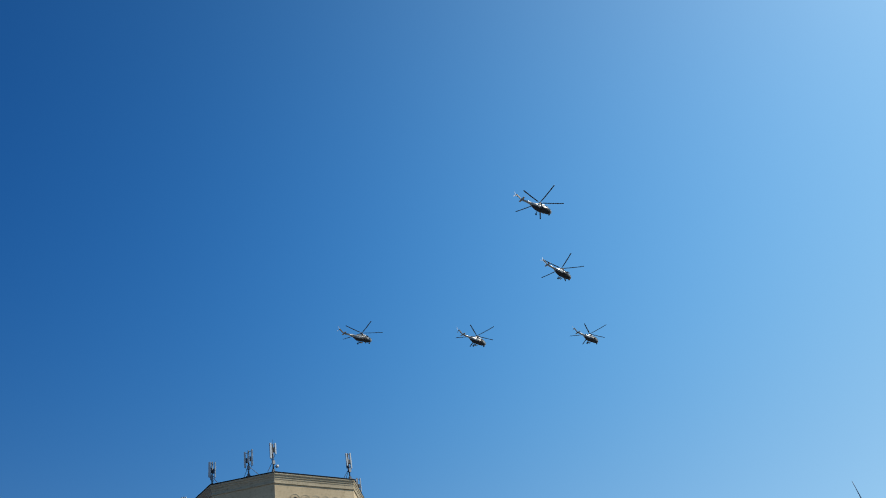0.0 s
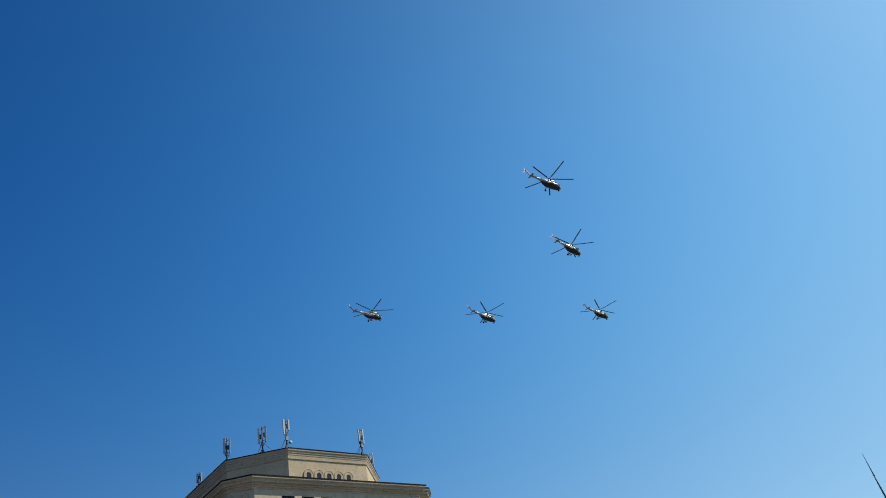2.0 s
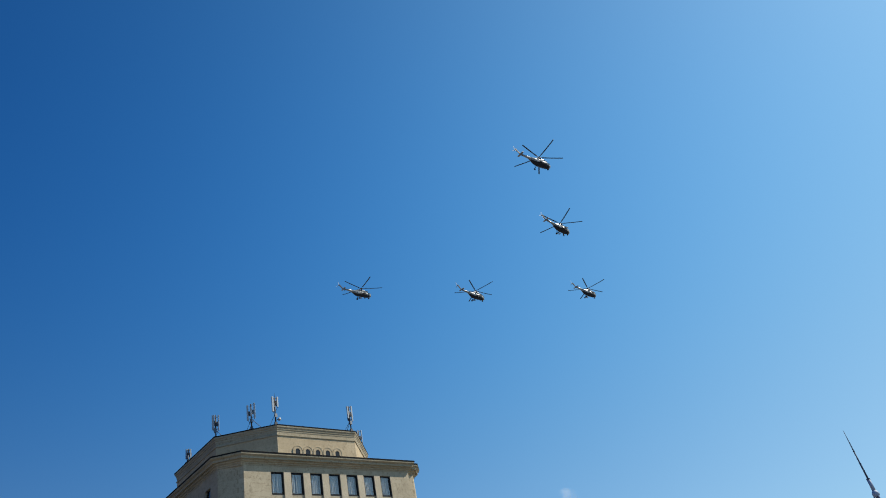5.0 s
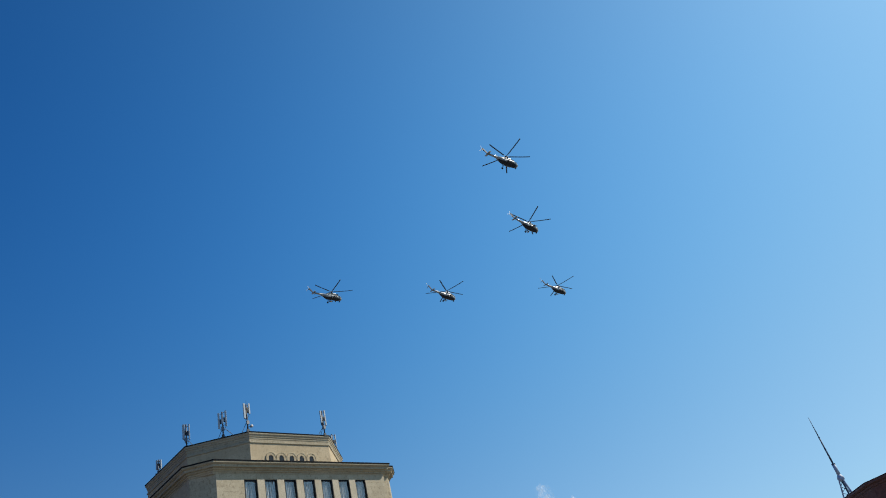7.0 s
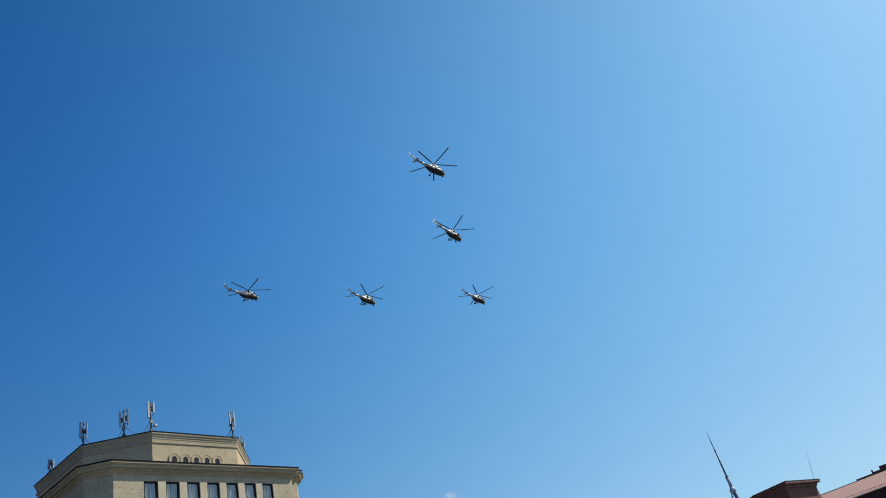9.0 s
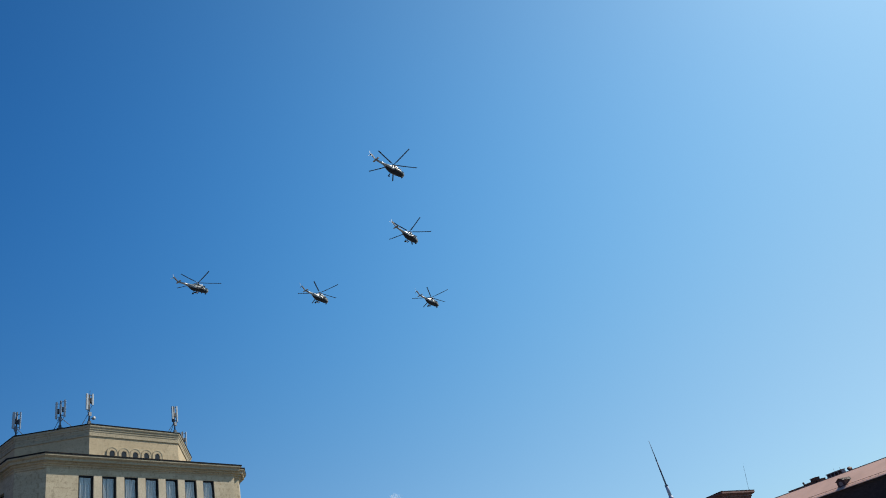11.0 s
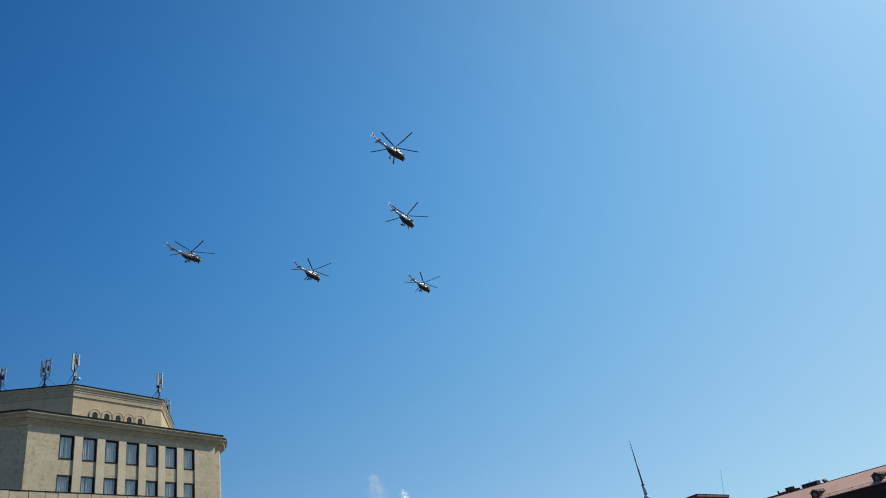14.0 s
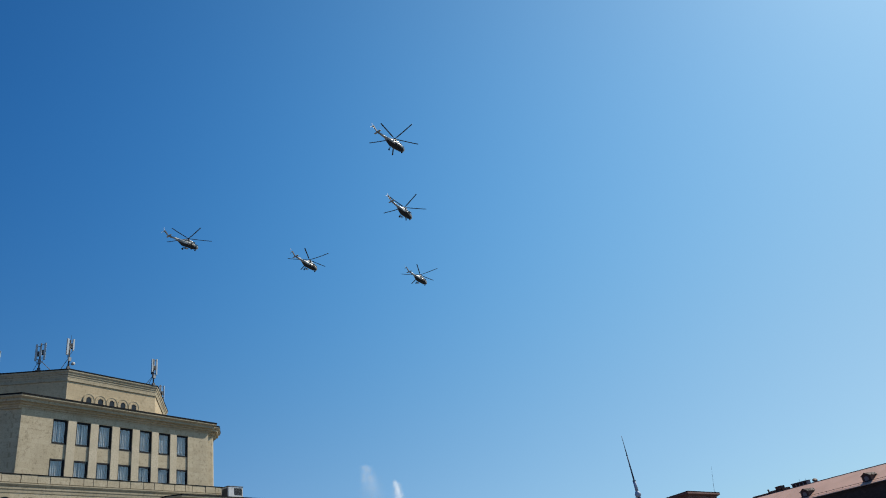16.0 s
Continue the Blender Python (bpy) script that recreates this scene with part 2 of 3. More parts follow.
def arch_solid(bm, cx, w, z0, z1, y0, y1, n=12):
    """A slab with a round top, w wide, from sill z0 to crown z1, between y0 and y1."""
    r = w / 2
    pts = [(cx - r, z0), (cx + r, z0)] + [(cx + r * math.cos(math.pi * i / n), z1 - r + r * math.sin(math.pi * i / n)) for i in range(n + 1)]
    f = [bm.verts.new((x, y0, z)) for x, z in pts]
    g = [bm.verts.new((x, y1, z)) for x, z in pts]
    k = len(pts)
    bm.faces.new(f)
    bm.faces.new(g[::-1])
    for i in range(k):
        bm.faces.new((f[(i + 1) % k], f[i], g[i], g[(i + 1) % k]))
    return bm


def arch_ring(bm, cx, w, t, z0, z1, y0, y1, n=14):
    """A round-headed surround of width t about an opening w wide."""
    r, R = w / 2, w / 2 + t
    a = [(cx - r, z0)] + [(cx - r * math.cos(math.pi * i / n), z1 - r + r * math.sin(math.pi * i / n)) for i in range(n + 1)] + [(cx + r, z0)]
    b = [(cx - R, z0)] + [(cx - R * math.cos(math.pi * i / n), z1 - r + R * math.sin(math.pi * i / n)) for i in range(n + 1)] + [(cx + R, z0)]
    rows = [[bm.verts.new((x, y, z)) for x, z in pts] for pts, y in ((a, y0), (b, y0), (b, y1), (a, y1))]
    for j in range(4):
        r0, r1 = rows[j], rows[(j + 1) % 4]
        for i in range(len(a) - 1):
            bm.faces.new((r0[i], r0[i + 1], r1[i + 1], r1[i]))
    for i in (0, -1):
        bm.faces.new([rows[j][i] for j in range(4)])
    return bm


def finish(bm, smooth=False):
    bmesh.ops.recalc_face_normals(bm, faces=bm.faces)
    for f in bm.faces:
        f.smooth = smooth
    return bm


def part(name, bm, material, parent=None, label="", smooth=False, origin=(0, 0, 0), at=None):
    """Links a bmesh as one mesh object under a thing or a part. origin: where the parent's base lies in the bmesh's own coordinates."""
    finish(bm, smooth)
    me = bpy.data.meshes.new(name)
    if any(origin):
        bmesh.ops.translate(bm, vec=-Vector(origin), verts=bm.verts)
    bm.to_mesh(me)
    bm.free()
    me.materials.append(material)
    ob = new(name, me)
    ob.parent = parent
    if at is not None:
        ob.matrix_basis = at
    return tagged(ob, label)


# ---- ground with the far hill ----
def ground():
    bm = bmesh.new()
    hx, hy = 2500 * math.sin(radians(28.45)), 2500 * math.cos(radians(28.45))
    xs = [-4500 + 9000 * i / 60 for i in range(61)]
    grid = []
    for y in xs:
        row = []
        for x in xs:
            d = math.hypot(x - hx, y - hy)
            row.append(bm.verts.new((x, y, 112 * math.exp(-(d / 620) ** 2) if d < 1700 else 0)))
        grid.append(row)
    for i in range(60):
        for j in range(60):
            bm.faces.new((grid[i][j], grid[i][j + 1], grid[i + 1][j + 1], grid[i + 1][j]))
    ob = part("ground", bm, M_GROUND, None, "pale stone paving of a wide open square")
    tagged(ob, category="ground", kind="structure")


ground()


# ---- the hotel: a beige stone block with a smaller storey on top ----
# its own axes: x along the front, y into the building, z up; the eye stands above x = 0, y = 0
TURN = 45.5
BASE = Vector((46.0, 76.0, 0.0))
hotel = new("hotel_building")
hotel.matrix_basis = pose(0, 0, 0, 0, 0, TURN) @ Matrix.Translation(BASE)
tagged(hotel, "beige stone hotel block with stepped roof storey and dark windows", "building")

MAIN = [(35.1, 65.0), (57.45, 65.0), (57.75, 65.85), (58.85, 65.85), (60.5, 67.55), (60.5, 98.0), (36.1, 98.0), (33.4, 66.75)]
UPPER = [(41.05, 67.5), (51.85, 67.5), (58.95, 74.6), (58.95, 84.7), (37.05, 84.7), (36.1, 72.4)]
Z_UP = 30.86
W_LEFT, W_PITCH, W_WIDE = 38.49, 2.412, 1.54
W_TOP, W_SILL, W_TOP2, W_SILL2 = 24.64, 22.28, 20.84, 18.6


def hpart(name, bm, material, parent=hotel, label="", smooth=False):
    return part(name, bm, material, parent, label, smooth, BASE)


def main_block():
    # stone skin: side panels, piers, spandrels and frieze round the two rows of windows
    w_end = W_LEFT + 6 * W_PITCH + W_WIDE
    hpart("wall_panel", box(bmesh.new(), 35.38, W_LEFT, 65.0, 65.75, 0, W_TOP), M_STONE)
    hpart("wall_panel", box(bmesh.new(), w_end, 57.45, 65.0, 65.75, 0, W_TOP), M_STONE)
    hpart("frieze", box(bmesh.new(), 35.38, 57.45, 65.0, 65.75, W_TOP, 25.35), M_STONE)
    hpart("lower_wall", box(bmesh.new(), W_LEFT, w_end, 65.1, 65.75, 0, W_SILL2), M_STONE)
    for i in range(6):
        x = W_LEFT + i * W_PITCH + W_WIDE
        hpart("pier", box(bmesh.new(), x, x + W_PITCH - W_WIDE, 64.98, 65.75, W_SILL2, W_TOP), M_PIER)
    for i in range(7):
        x = W_LEFT + i * W_PITCH
        hpart("spandrel", box(bmesh.new(), x, x + W_WIDE, 65.13, 65.75, W_TOP2, W_SILL), M_STONE)
    # chamfers, flanks and back, one closed skin behind the front
    bm = bmesh.new()
    for a, b, c, d in (((57.45, 65.0), (57.75, 65.85), (57.3, 66.3), (57.1, 65.75)), ((57.75, 65.85), (58.85, 65.85), (58.6, 66.5), (57.3, 66.3)), ((58.85, 65.85), (60.5, 67.55), (59.8, 68.0), (58.6, 66.5)), ((60.5, 67.55), (60.5, 98.0), (59.8, 97.3), (59.8, 68.0)),
                       ((60.5, 98.0), (36.1, 98.0), (36.8, 97.3), (59.8, 97.3))):
        sweep(bm, [a, b, c, d], [(0, 0), (0, 25.35)])
    hpart("side_wall", bm, M_STONE)
    bm = bmesh.new()
    sweep(bm, [(35.38, 65.0), (35.75, 65.75), (34.1, 67.25), (33.4, 66.75)], [(0, 0), (0, 25.35)])
    hpart("corner_wall", bm, M_STONE)
    # left flank with two window openings
    bm = bmesh.new()
    for y0, y1, z0, z1 in ((66.75, 68.7, 0, 25.35), (70.2, 76.0, 0, 25.35), (77.5, 98, 0, 25.35), (68.7, 70.2, 24.0, 25.35), (68.7, 70.2, 0, 21.6), (76, 77.5, 24.0, 25.35), (76, 77.5, 0, 21.6)):
        a, b = 33.4 + (y0 - 66.75) * 0.0864, 33.4 + (y1 - 66.75) * 0.0864
        sweep(bm, [(a, y0), (a + 0.7, y0), (b + 0.7, y1), (b, y1)], [(0, z0), (0, z1)])
    hpart("flank_wall", bm, M_STONE)
    for y in (68.7, 76.0):
        f = 33.8 + (y - 66.75) * 0.0864
        win = hpart("side_window", box(bmesh.new(), f, f + 0.1, y, y + 1.5, 21.6, 24.0), M_FRAME)
        hpart("pane", box(bmesh.new(), f - 0.04, f - 0.01, y + 0.1, y + 1.4, 21.7, 23.9), M_GLASS, win)
    # slabs behind the glass, painted dark grey for the dimness of the rooms
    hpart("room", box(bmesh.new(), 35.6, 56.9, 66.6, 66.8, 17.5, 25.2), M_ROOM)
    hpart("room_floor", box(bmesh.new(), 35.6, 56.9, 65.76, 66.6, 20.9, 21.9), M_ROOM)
    # crowning cornice: bed mould, soffit, two fasciae, cap
    prof = [(-0.3, 25.2), (0.02, 25.2), (0.05, 25.36), (0.13, 25.4), (0.15, 25.52), (0.3, 25.58), (0.33, 25.62), (0.33, 25.74), (0.58, 25.77), (0.6, 26.0), (0.74, 26.08), (0.82, 26.15), (0.82, 26.28), (-0.3, 26.32)]
    hpart("cornice", sweep(bmesh.new(), MAIN, prof), M_TRIM, hotel, "stepped stone cornice")
    hpart("roof_flashing", sweep(bmesh.new(), MAIN, [(0.86, 26.28), (0.88, 26.42), (-0.6, 26.46), (-0.6, 26.26)], False), M_FLASH)
    hpart("roof", sweep(bmesh.new(), MAIN, [(-0.62, 26.0), (-0.62, 26.36)]), M_ROOFING)


def hotel_window(x, z0, z1, folds):
    win = hpart("window", frame_mesh(x, x + W_WIDE, z0, z1, 65.1, 65.24, 0.15), M_FRAME, hotel, "dark framed window with white curtain")
    hpart("pane", box(bmesh.new(), x + 0.1, x + W_WIDE - 0.1, 65.18, 65.195, z0 + 0.1, z1 - 0.1), M_GLASS, win).visible_shadow = False
    for a, b in folds:
        curtain(win, x, z0, z1, a, b)


def curtain(win, x, z0, z1, a, b):
    bm = bmesh.new()
    n = max(10, int(44 * (b - a)))
    rows = []
    for z in (z0 + 0.02, z1 - 0.02):
        rows.append([bm.verts.new((x + W_WIDE * (a + (b - a) * i / n), 65.34 + 0.03 * math.sin(i * 1.1 + x) + 0.018 * math.sin(i * 0.47 + 2 * x), z)) for i in range(n + 1)])
    for i in range(n):
        bm.faces.new((rows[0][i], rows[0][i + 1], rows[1][i + 1], rows[1][i]))
    bmesh.ops.solidify(bm, geom=bm.faces[:], thickness=0.006)
    hpart("curtain", bm, M_CURTAIN, win, "white net curtain")


def frame_mesh(x0, x1, z0, z1, y0, y1, t):
    bm = bmesh.new()
    box(bm, x0, x0 + t, y0, y1, z0, z1)
    box(bm, x1 - t, x1, y0, y1, z0, z1)
    box(bm, x0 + t, x1 - t, y0, y1, z0, z0 + t)
    box(bm, x0 + t, x1 - t, y0, y1, z1 - t, z1)
    return bm


def upper_storey():
    # front wall with five arched openings in a row
    cxs = [43.57 + i * 1.365 for i in range(5)]
    hpart("upper_wall", sweep(bmesh.new(), UPPER, [(0, 26.3), (0, 30.0)]), M_SMOOTH)
    for cx in cxs:
        surround = hpart("arched_window", arch_ring(bmesh.new(), cx, 0.74, 0.22, 26.6, 28.36, 67.42, 67.53), M_SMOOTH, hotel, "small arched window with stone surround")
        hpart("hood_mould", arch_ring(bmesh.new(), cx, 1.18, 0.06, 27.1, 28.58, 67.39, 67.51), M_TRIM, surround)
        hpart("reveal", arch_ring(bmesh.new(), cx, 0.6, 0.075, 26.6, 28.3, 67.43, 67.51), M_SMOOTH, surround)
        hpart("pane", arch_solid(bmesh.new(), cx, 0.6, 26.6, 28.3, 67.47, 67.52), M_ARCHGLASS, surround)
    prof = [(-0.3, 29.66), (0.02, 29.66), (0.1, 29.7), (0.1, 29.84), (0.02, 29.88), (0.02, 30.1), (0.06, 30.18), (0.07, 30.36), (0.13, 30.4), (0.15, 30.55), (0.23, 30.64), (0.25, 30.7), (0.25, 30.84), (-0.3, 30.86)]
    hpart("upper_cornice", sweep(bmesh.new(), UPPER, prof), M_TRIM, hotel, "stone cornice of the roof storey")
    hpart("upper_flashing", sweep(bmesh.new(), UPPER, [(0.28, 30.83), (0.3, 30.94), (-0.5, 30.97), (-0.5, 30.8)], False), M_FLASH)
    hpart("upper_roof", sweep(bmesh.new(), UPPER, [(-0.52, 30.3), (-0.52, 30.86)]), M_ROOFING)


def lower_block():
    # the wider block below with its parapet of stone slabs and a row of arched windows
    hpart("podium_wall", box(bmesh.new(), 8.0, 58.2, 63.75, 64.95, 0, 17.55), M_STONE)
    bm = bmesh.new()
    poly = [(8.0, 63.75), (58.2, 63.75), (58.2, 64.95), (8.0, 64.95)]
    sweep(bm, poly, [(-0.1, 17.24), (0.04, 17.24), (0.06, 17.46), (0.11, 17.54), (0.12, 17.76), (0.2, 17.84), (0.25, 17.94), (0.25, 18.04), (-0.1, 18.08)])
    hpart("podium_cornice", bm, M_TRIM, hotel, "projecting stone cornice below the windows")
    for i in range(14):
        cx = 26.0 + i * 2.2 + 0.0
        ring = hpart("arched_window", arch_ring(bmesh.new(), cx - 0.67, 1.3, 0.2, 14.4, 16.86, 63.64, 63.8), M_TRIM)
        hpart("pane", arch_solid(bmesh.new(), cx - 0.67, 1.3, 14.4, 16.86, 63.7, 63.74), M_ARCHGLASS, ring)
    rng = random.Random(4)
    x = 20.0
    lengths = (1.05, 1.7, 1.35)
    k = 0
    while x < 57.9:
        w = min(lengths[k % 3] * rng.uniform(0.85, 1.15), 58.3 - x)
        bm = bmesh.new()
        lift = rng.uniform(-0.015, 0.02)
        box(bm, x + 0.02, x + w - 0.02, 63.53 + rng.uniform(-0.015, 0.015), 63.9, 18.08, 18.76 + lift)
        bmesh.ops.bevel(bm, geom=bm.edges[:], offset=0.02, segments=1, affect="EDGES")
        hpart("parapet_slab", bm, M_STONE)
        x += w
        k += 1
    # dark sheet capping on the slabs, lapped in lengths
    x = 20.0
    while x < 58.0:
        w = min(rng.uniform(2.4, 3.6), 58.3 - x)
        z = 18.77 + rng.uniform(-0.012, 0.012)
        bm = box(bmesh.new(), x, x + w - 0.015, 63.49 + rng.uniform(-0.01, 0.01), 63.94, z, z + 0.07)
        bmesh.ops.bevel(bm, geom=bm.edges[:], offset=0.012, segments=1, affect="EDGES")
        hpart("parapet_capping", bm, M_FLASH)
        x += w
    # projecting bay at the far end
    bay = [(49.9, 60.4), (76.0, 60.4), (76.0, 63.74), (48.9, 63.74), (48.9, 61.4)]
    hpart("bay_wall", sweep(bmesh.new(), bay, [(-0.3, 0), (-0.3, 16.4)]), M_STONE)
    hpart("bay_cornice", sweep(bmesh.new(), bay, [(-0.4, 16.3), (-0.25, 16.3), (-0.2, 16.6), (0.1, 16.75), (0.12, 16.9), (-0.4, 16.92)]), M_TRIM)
    hpart("bay_flashing", sweep(bmesh.new(), bay, [(0.16, 16.9), (0.16, 17.0), (-0.5, 17.04), (-0.5, 16.9)]), M_FLASH)


main_block()
upper_storey()
lower_block()
frng = random.Random(11)
for i in range(7):
    for z0, z1 in ((W_SILL, W_TOP), (W_SILL2, W_TOP2)):
        c = frng.choice((((0.02, 0.98),), ((0.02, 0.98),), ((0.02, 0.5), (0.53, 0.98)), ((0.02, 0.4), (0.5, 0.98)), ((0.02, 0.78),), ((0.14, 0.98),)))
        hotel_window(W_LEFT + i * W_PITCH, z0, z1, c)


def on_hotel(x, y, z, turn=0):
    return pose(0, 0, 0, 0, 0, TURN) @ pose(x, y, z, 0, 0, turn)


# ---- cooling unit beside the parapet ----
def cooling_unit():
    u = new("cooling_unit")
    u.matrix_basis = on_hotel(58.4, 62.2, 17.04)
    tagged(u, "boxy grey rooftop cooling unit with dark grille", "air conditioner")
    bm = box(bmesh.new(), -1.1, 1.1, -0.55, 0.55, 0.12, 1.42)
    bmesh.ops.bevel(bm, geom=bm.edges[:], offset=0.03, segments=2, affect="EDGES")
    part("casing", bm, M_CASING, u)
    part("grille", box(bmesh.new(), -0.2, 0.92, -0.575, -0.545, 0.5, 1.26), M_FRAME, u, "dark grille")
    bm = bmesh.new()
    for i in range(8):
        box(bm, -0.2, 0.92, -0.6, -0.577, 0.55 + i * 0.085, 0.566 + i * 0.085)
    part("louvre", bm, M_GALV, u)
    part("side_grille", box(bmesh.new(), -1.13, -1.095, -0.4, 0.4, 0.3, 1.25), M_DARKSTEEL, u)
    part("lid", box(bmesh.new(), -1.16, 1.16, -0.6, 0.6, 1.42, 1.47), M_GALV, u)
    for x in (-0.9, 0.8):
        part("skid", box(bmesh.new(), x, x + 0.1, -0.6, 0.6, 0.0, 0.12), M_DARKSTEEL, u)


cooling_unit()


# ---- antenna masts on the roof storey ----
def antenna_mast(x, y, h, turn, panels, brace, dish, whip=0.0):
    m = new("antenna_mast")
    m.matrix_basis = on_hotel(x, y, Z_UP, turn)
    tagged(m, "grey roof antenna mast with upright panel antennas", "antenna", "roof antennas")
    part("foot", box(bmesh.new(), -0.28, 0.28, -0.28, 0.28, 0, 0.1), M_DARKSTEEL, m)
    part("pole", tube(bmesh.new(), (0, 0, 0.05), (0, 0, h), 0.075), M_DARKSTEEL, m, "", True)
    part("cable_box", box(bmesh.new(), -0.15, 0.14, -0.12, 0.1, 0.1, 0.4), M_DARKSTEEL, m)
    if whip:
        part("whip", tube(bmesh.new(), (0.05, 0, h - 0.2), (0.05, 0, h + whip), 0.025, 0.012, 6), M_DARKSTEEL, m)
    for px, py, z0, z1, wide in panels:
        bm = box(bmesh.new(), px - wide / 2, px + wide / 2, py - 0.07, py + 0.07, z0, z1)
        bmesh.ops.bevel(bm, geom=bm.edges[:], offset=0.025, segments=2, affect="EDGES")
        p = part("panel_antenna", bm, M_PANEL, m, "pale grey panel antenna")
        for z in (z0 + 0.2, z1 - 0.2):
            part("bracket", tube(bmesh.new(), (0, 0, z), (px, py, z), 0.03, None, 6), M_DARKSTEEL, p)
        part("radio_unit", box(bmesh.new(), px * 0.55 - 0.09, px * 0.55 + 0.09, py - 0.02, py + 0.22, (z0 + z1) / 2 - 0.35, (z0 + z1) / 2 + 0.15), M_DARKSTEEL, p, "dark radio unit")
        part("cable", tube(bmesh.new(), (px * 0.9, py, z0), (px * 0.3, py * 0.3, z0 - 0.45), 0.022, None, 5), M_TIRE, p)
    for bx, by in brace:
        part("brace", tube(bmesh.new(), (bx, by, 0.02), (0, 0, h * 0.42), 0.03, None, 6), M_DARKSTEEL, m)
    part("equipment_box", box(bmesh.new(), -0.16, 0.14, -0.2, -0.06, h * 0.28, h * 0.28 + 0.42), M_GALV, m)
    if dish:
        bm = bmesh.new()
        tube(bm, (dish[0], dish[1] + 0.1, dish[2]), (dish[0], dish[1] - 0.12, dish[2]), 0.15, 0.18, 16)
        d = part("drum_dish", bm, M_WHITE, m, "small white drum dish", True)
        part("dish_arm", tube(bmesh.new(), (0, 0, dish[2] - 0.1), (dish[0], dish[1], dish[2]), 0.03, None, 6), M_DARKSTEEL, d)


antenna_mast(36.35, 72.9, 2.95, -40, [(-0.26, -0.1, 1.15, 2.95, 0.27), (0.36, -0.12, 1.0, 2.85, 0.13)], [(0.9, 0.0)], None)
antenna_mast(38.95, 69.35, 3.15, -35, [(-0.38, -0.1, 1.15, 3.0, 0.2), (0.4, -0.08, 1.3, 3.2, 0.2), (0.02, -0.22, 1.6, 2.7, 0.2)], [(1.25, 0.1), (-0.55, 0.0)], None)
antenna_mast(41.0, 67.5, 3.4, 0, [(-0.34, -0.12, 1.6, 3.45, 0.24), (0.3, -0.1, 2.2, 3.5, 0.2), (0.02, 0.25, 1.9, 3.2, 0.2)], [(-0.75, 0.0), (0.2, 0.6)], (0.42, -0.1, 0.75), 0.55)
antenna_mast(51.5, 67.45, 3.35, 0, [(-0.3, -0.1, 1.7, 3.3, 0.2), (0.3, -0.1, 1.4, 3.4, 0.2), (0.05, 0.2, 1.1, 2.8, 0.2)], [(-1.0, 0.1), (-0.4, 0.5)], None)
antenna_mast(36.7, 80.8, 1.75, -70, [(-0.22, -0.1, 0.55, 1.75, 0.22), (0.24, 0.08, 0.55, 1.7, 0.16)], [], None)
antenna_mast(57.1, 73.3, 2.9, 10, [(-0.32, -0.1, 1.1, 2.75, 0.14), (0.1, 0.1, 1.1, 2.8, 0.12), (0.45, -0.1, 1.0, 2.9, 0.14)], [(-0.5, 0.4)], None)


# ---- rose stone corner building across the square ----
def around(az, d, z=0.0):
    return Vector((d * math.sin(radians(az)), d * math.cos(radians(az)), z))


def corner_building():
    a, b, c = around(32.0, 240), around(34.15, 268), around(29.6, 252)
    u = (b - a).normalized()
    poly = [c, a, b, b + Vector((-0.35, 1, 0)).normalized() * 30, c + Vector((0.25, 1, 0)).normalized() * 42]
    poly = [(p.x, p.y) for p in poly]
    g = new("corner_building")
    g.matrix_basis = Matrix.Translation((a.x, a.y, 0))
    tagged(g, "rose brown stone corner building with heavy stepped cornice", "building")
    o = (a.x, a.y, 0)
    part("wall", sweep(bmesh.new(), poly, [(-1.7, 0), (-1.7, 22.4)]), M_PINK, g, "", False, o)
    part("cornice", sweep(bmesh.new(), poly, [(-2.2, 21.6), (-1.65, 21.6), (-1.55, 22.1), (-1.2, 22.2), (-1.1, 22.7), (-0.35, 22.95), (0, 23.15), (0, 23.7), (-2.2, 23.8)]), M_PINKTRIM, g, "", False, o)
    part("attic", sweep(bmesh.new(), poly, [(-1.4, 23.7), (-1.4, 24.1)]), M_PINKTRIM, g, "", False, o)
    part("flashing", sweep(bmesh.new(), poly, [(0.06, 23.75), (0.06, 23.9), (-1.0, 24.0), (-1.0, 23.75)], False), M_FLASH, g, "", False, o)
    return g


corner_building()


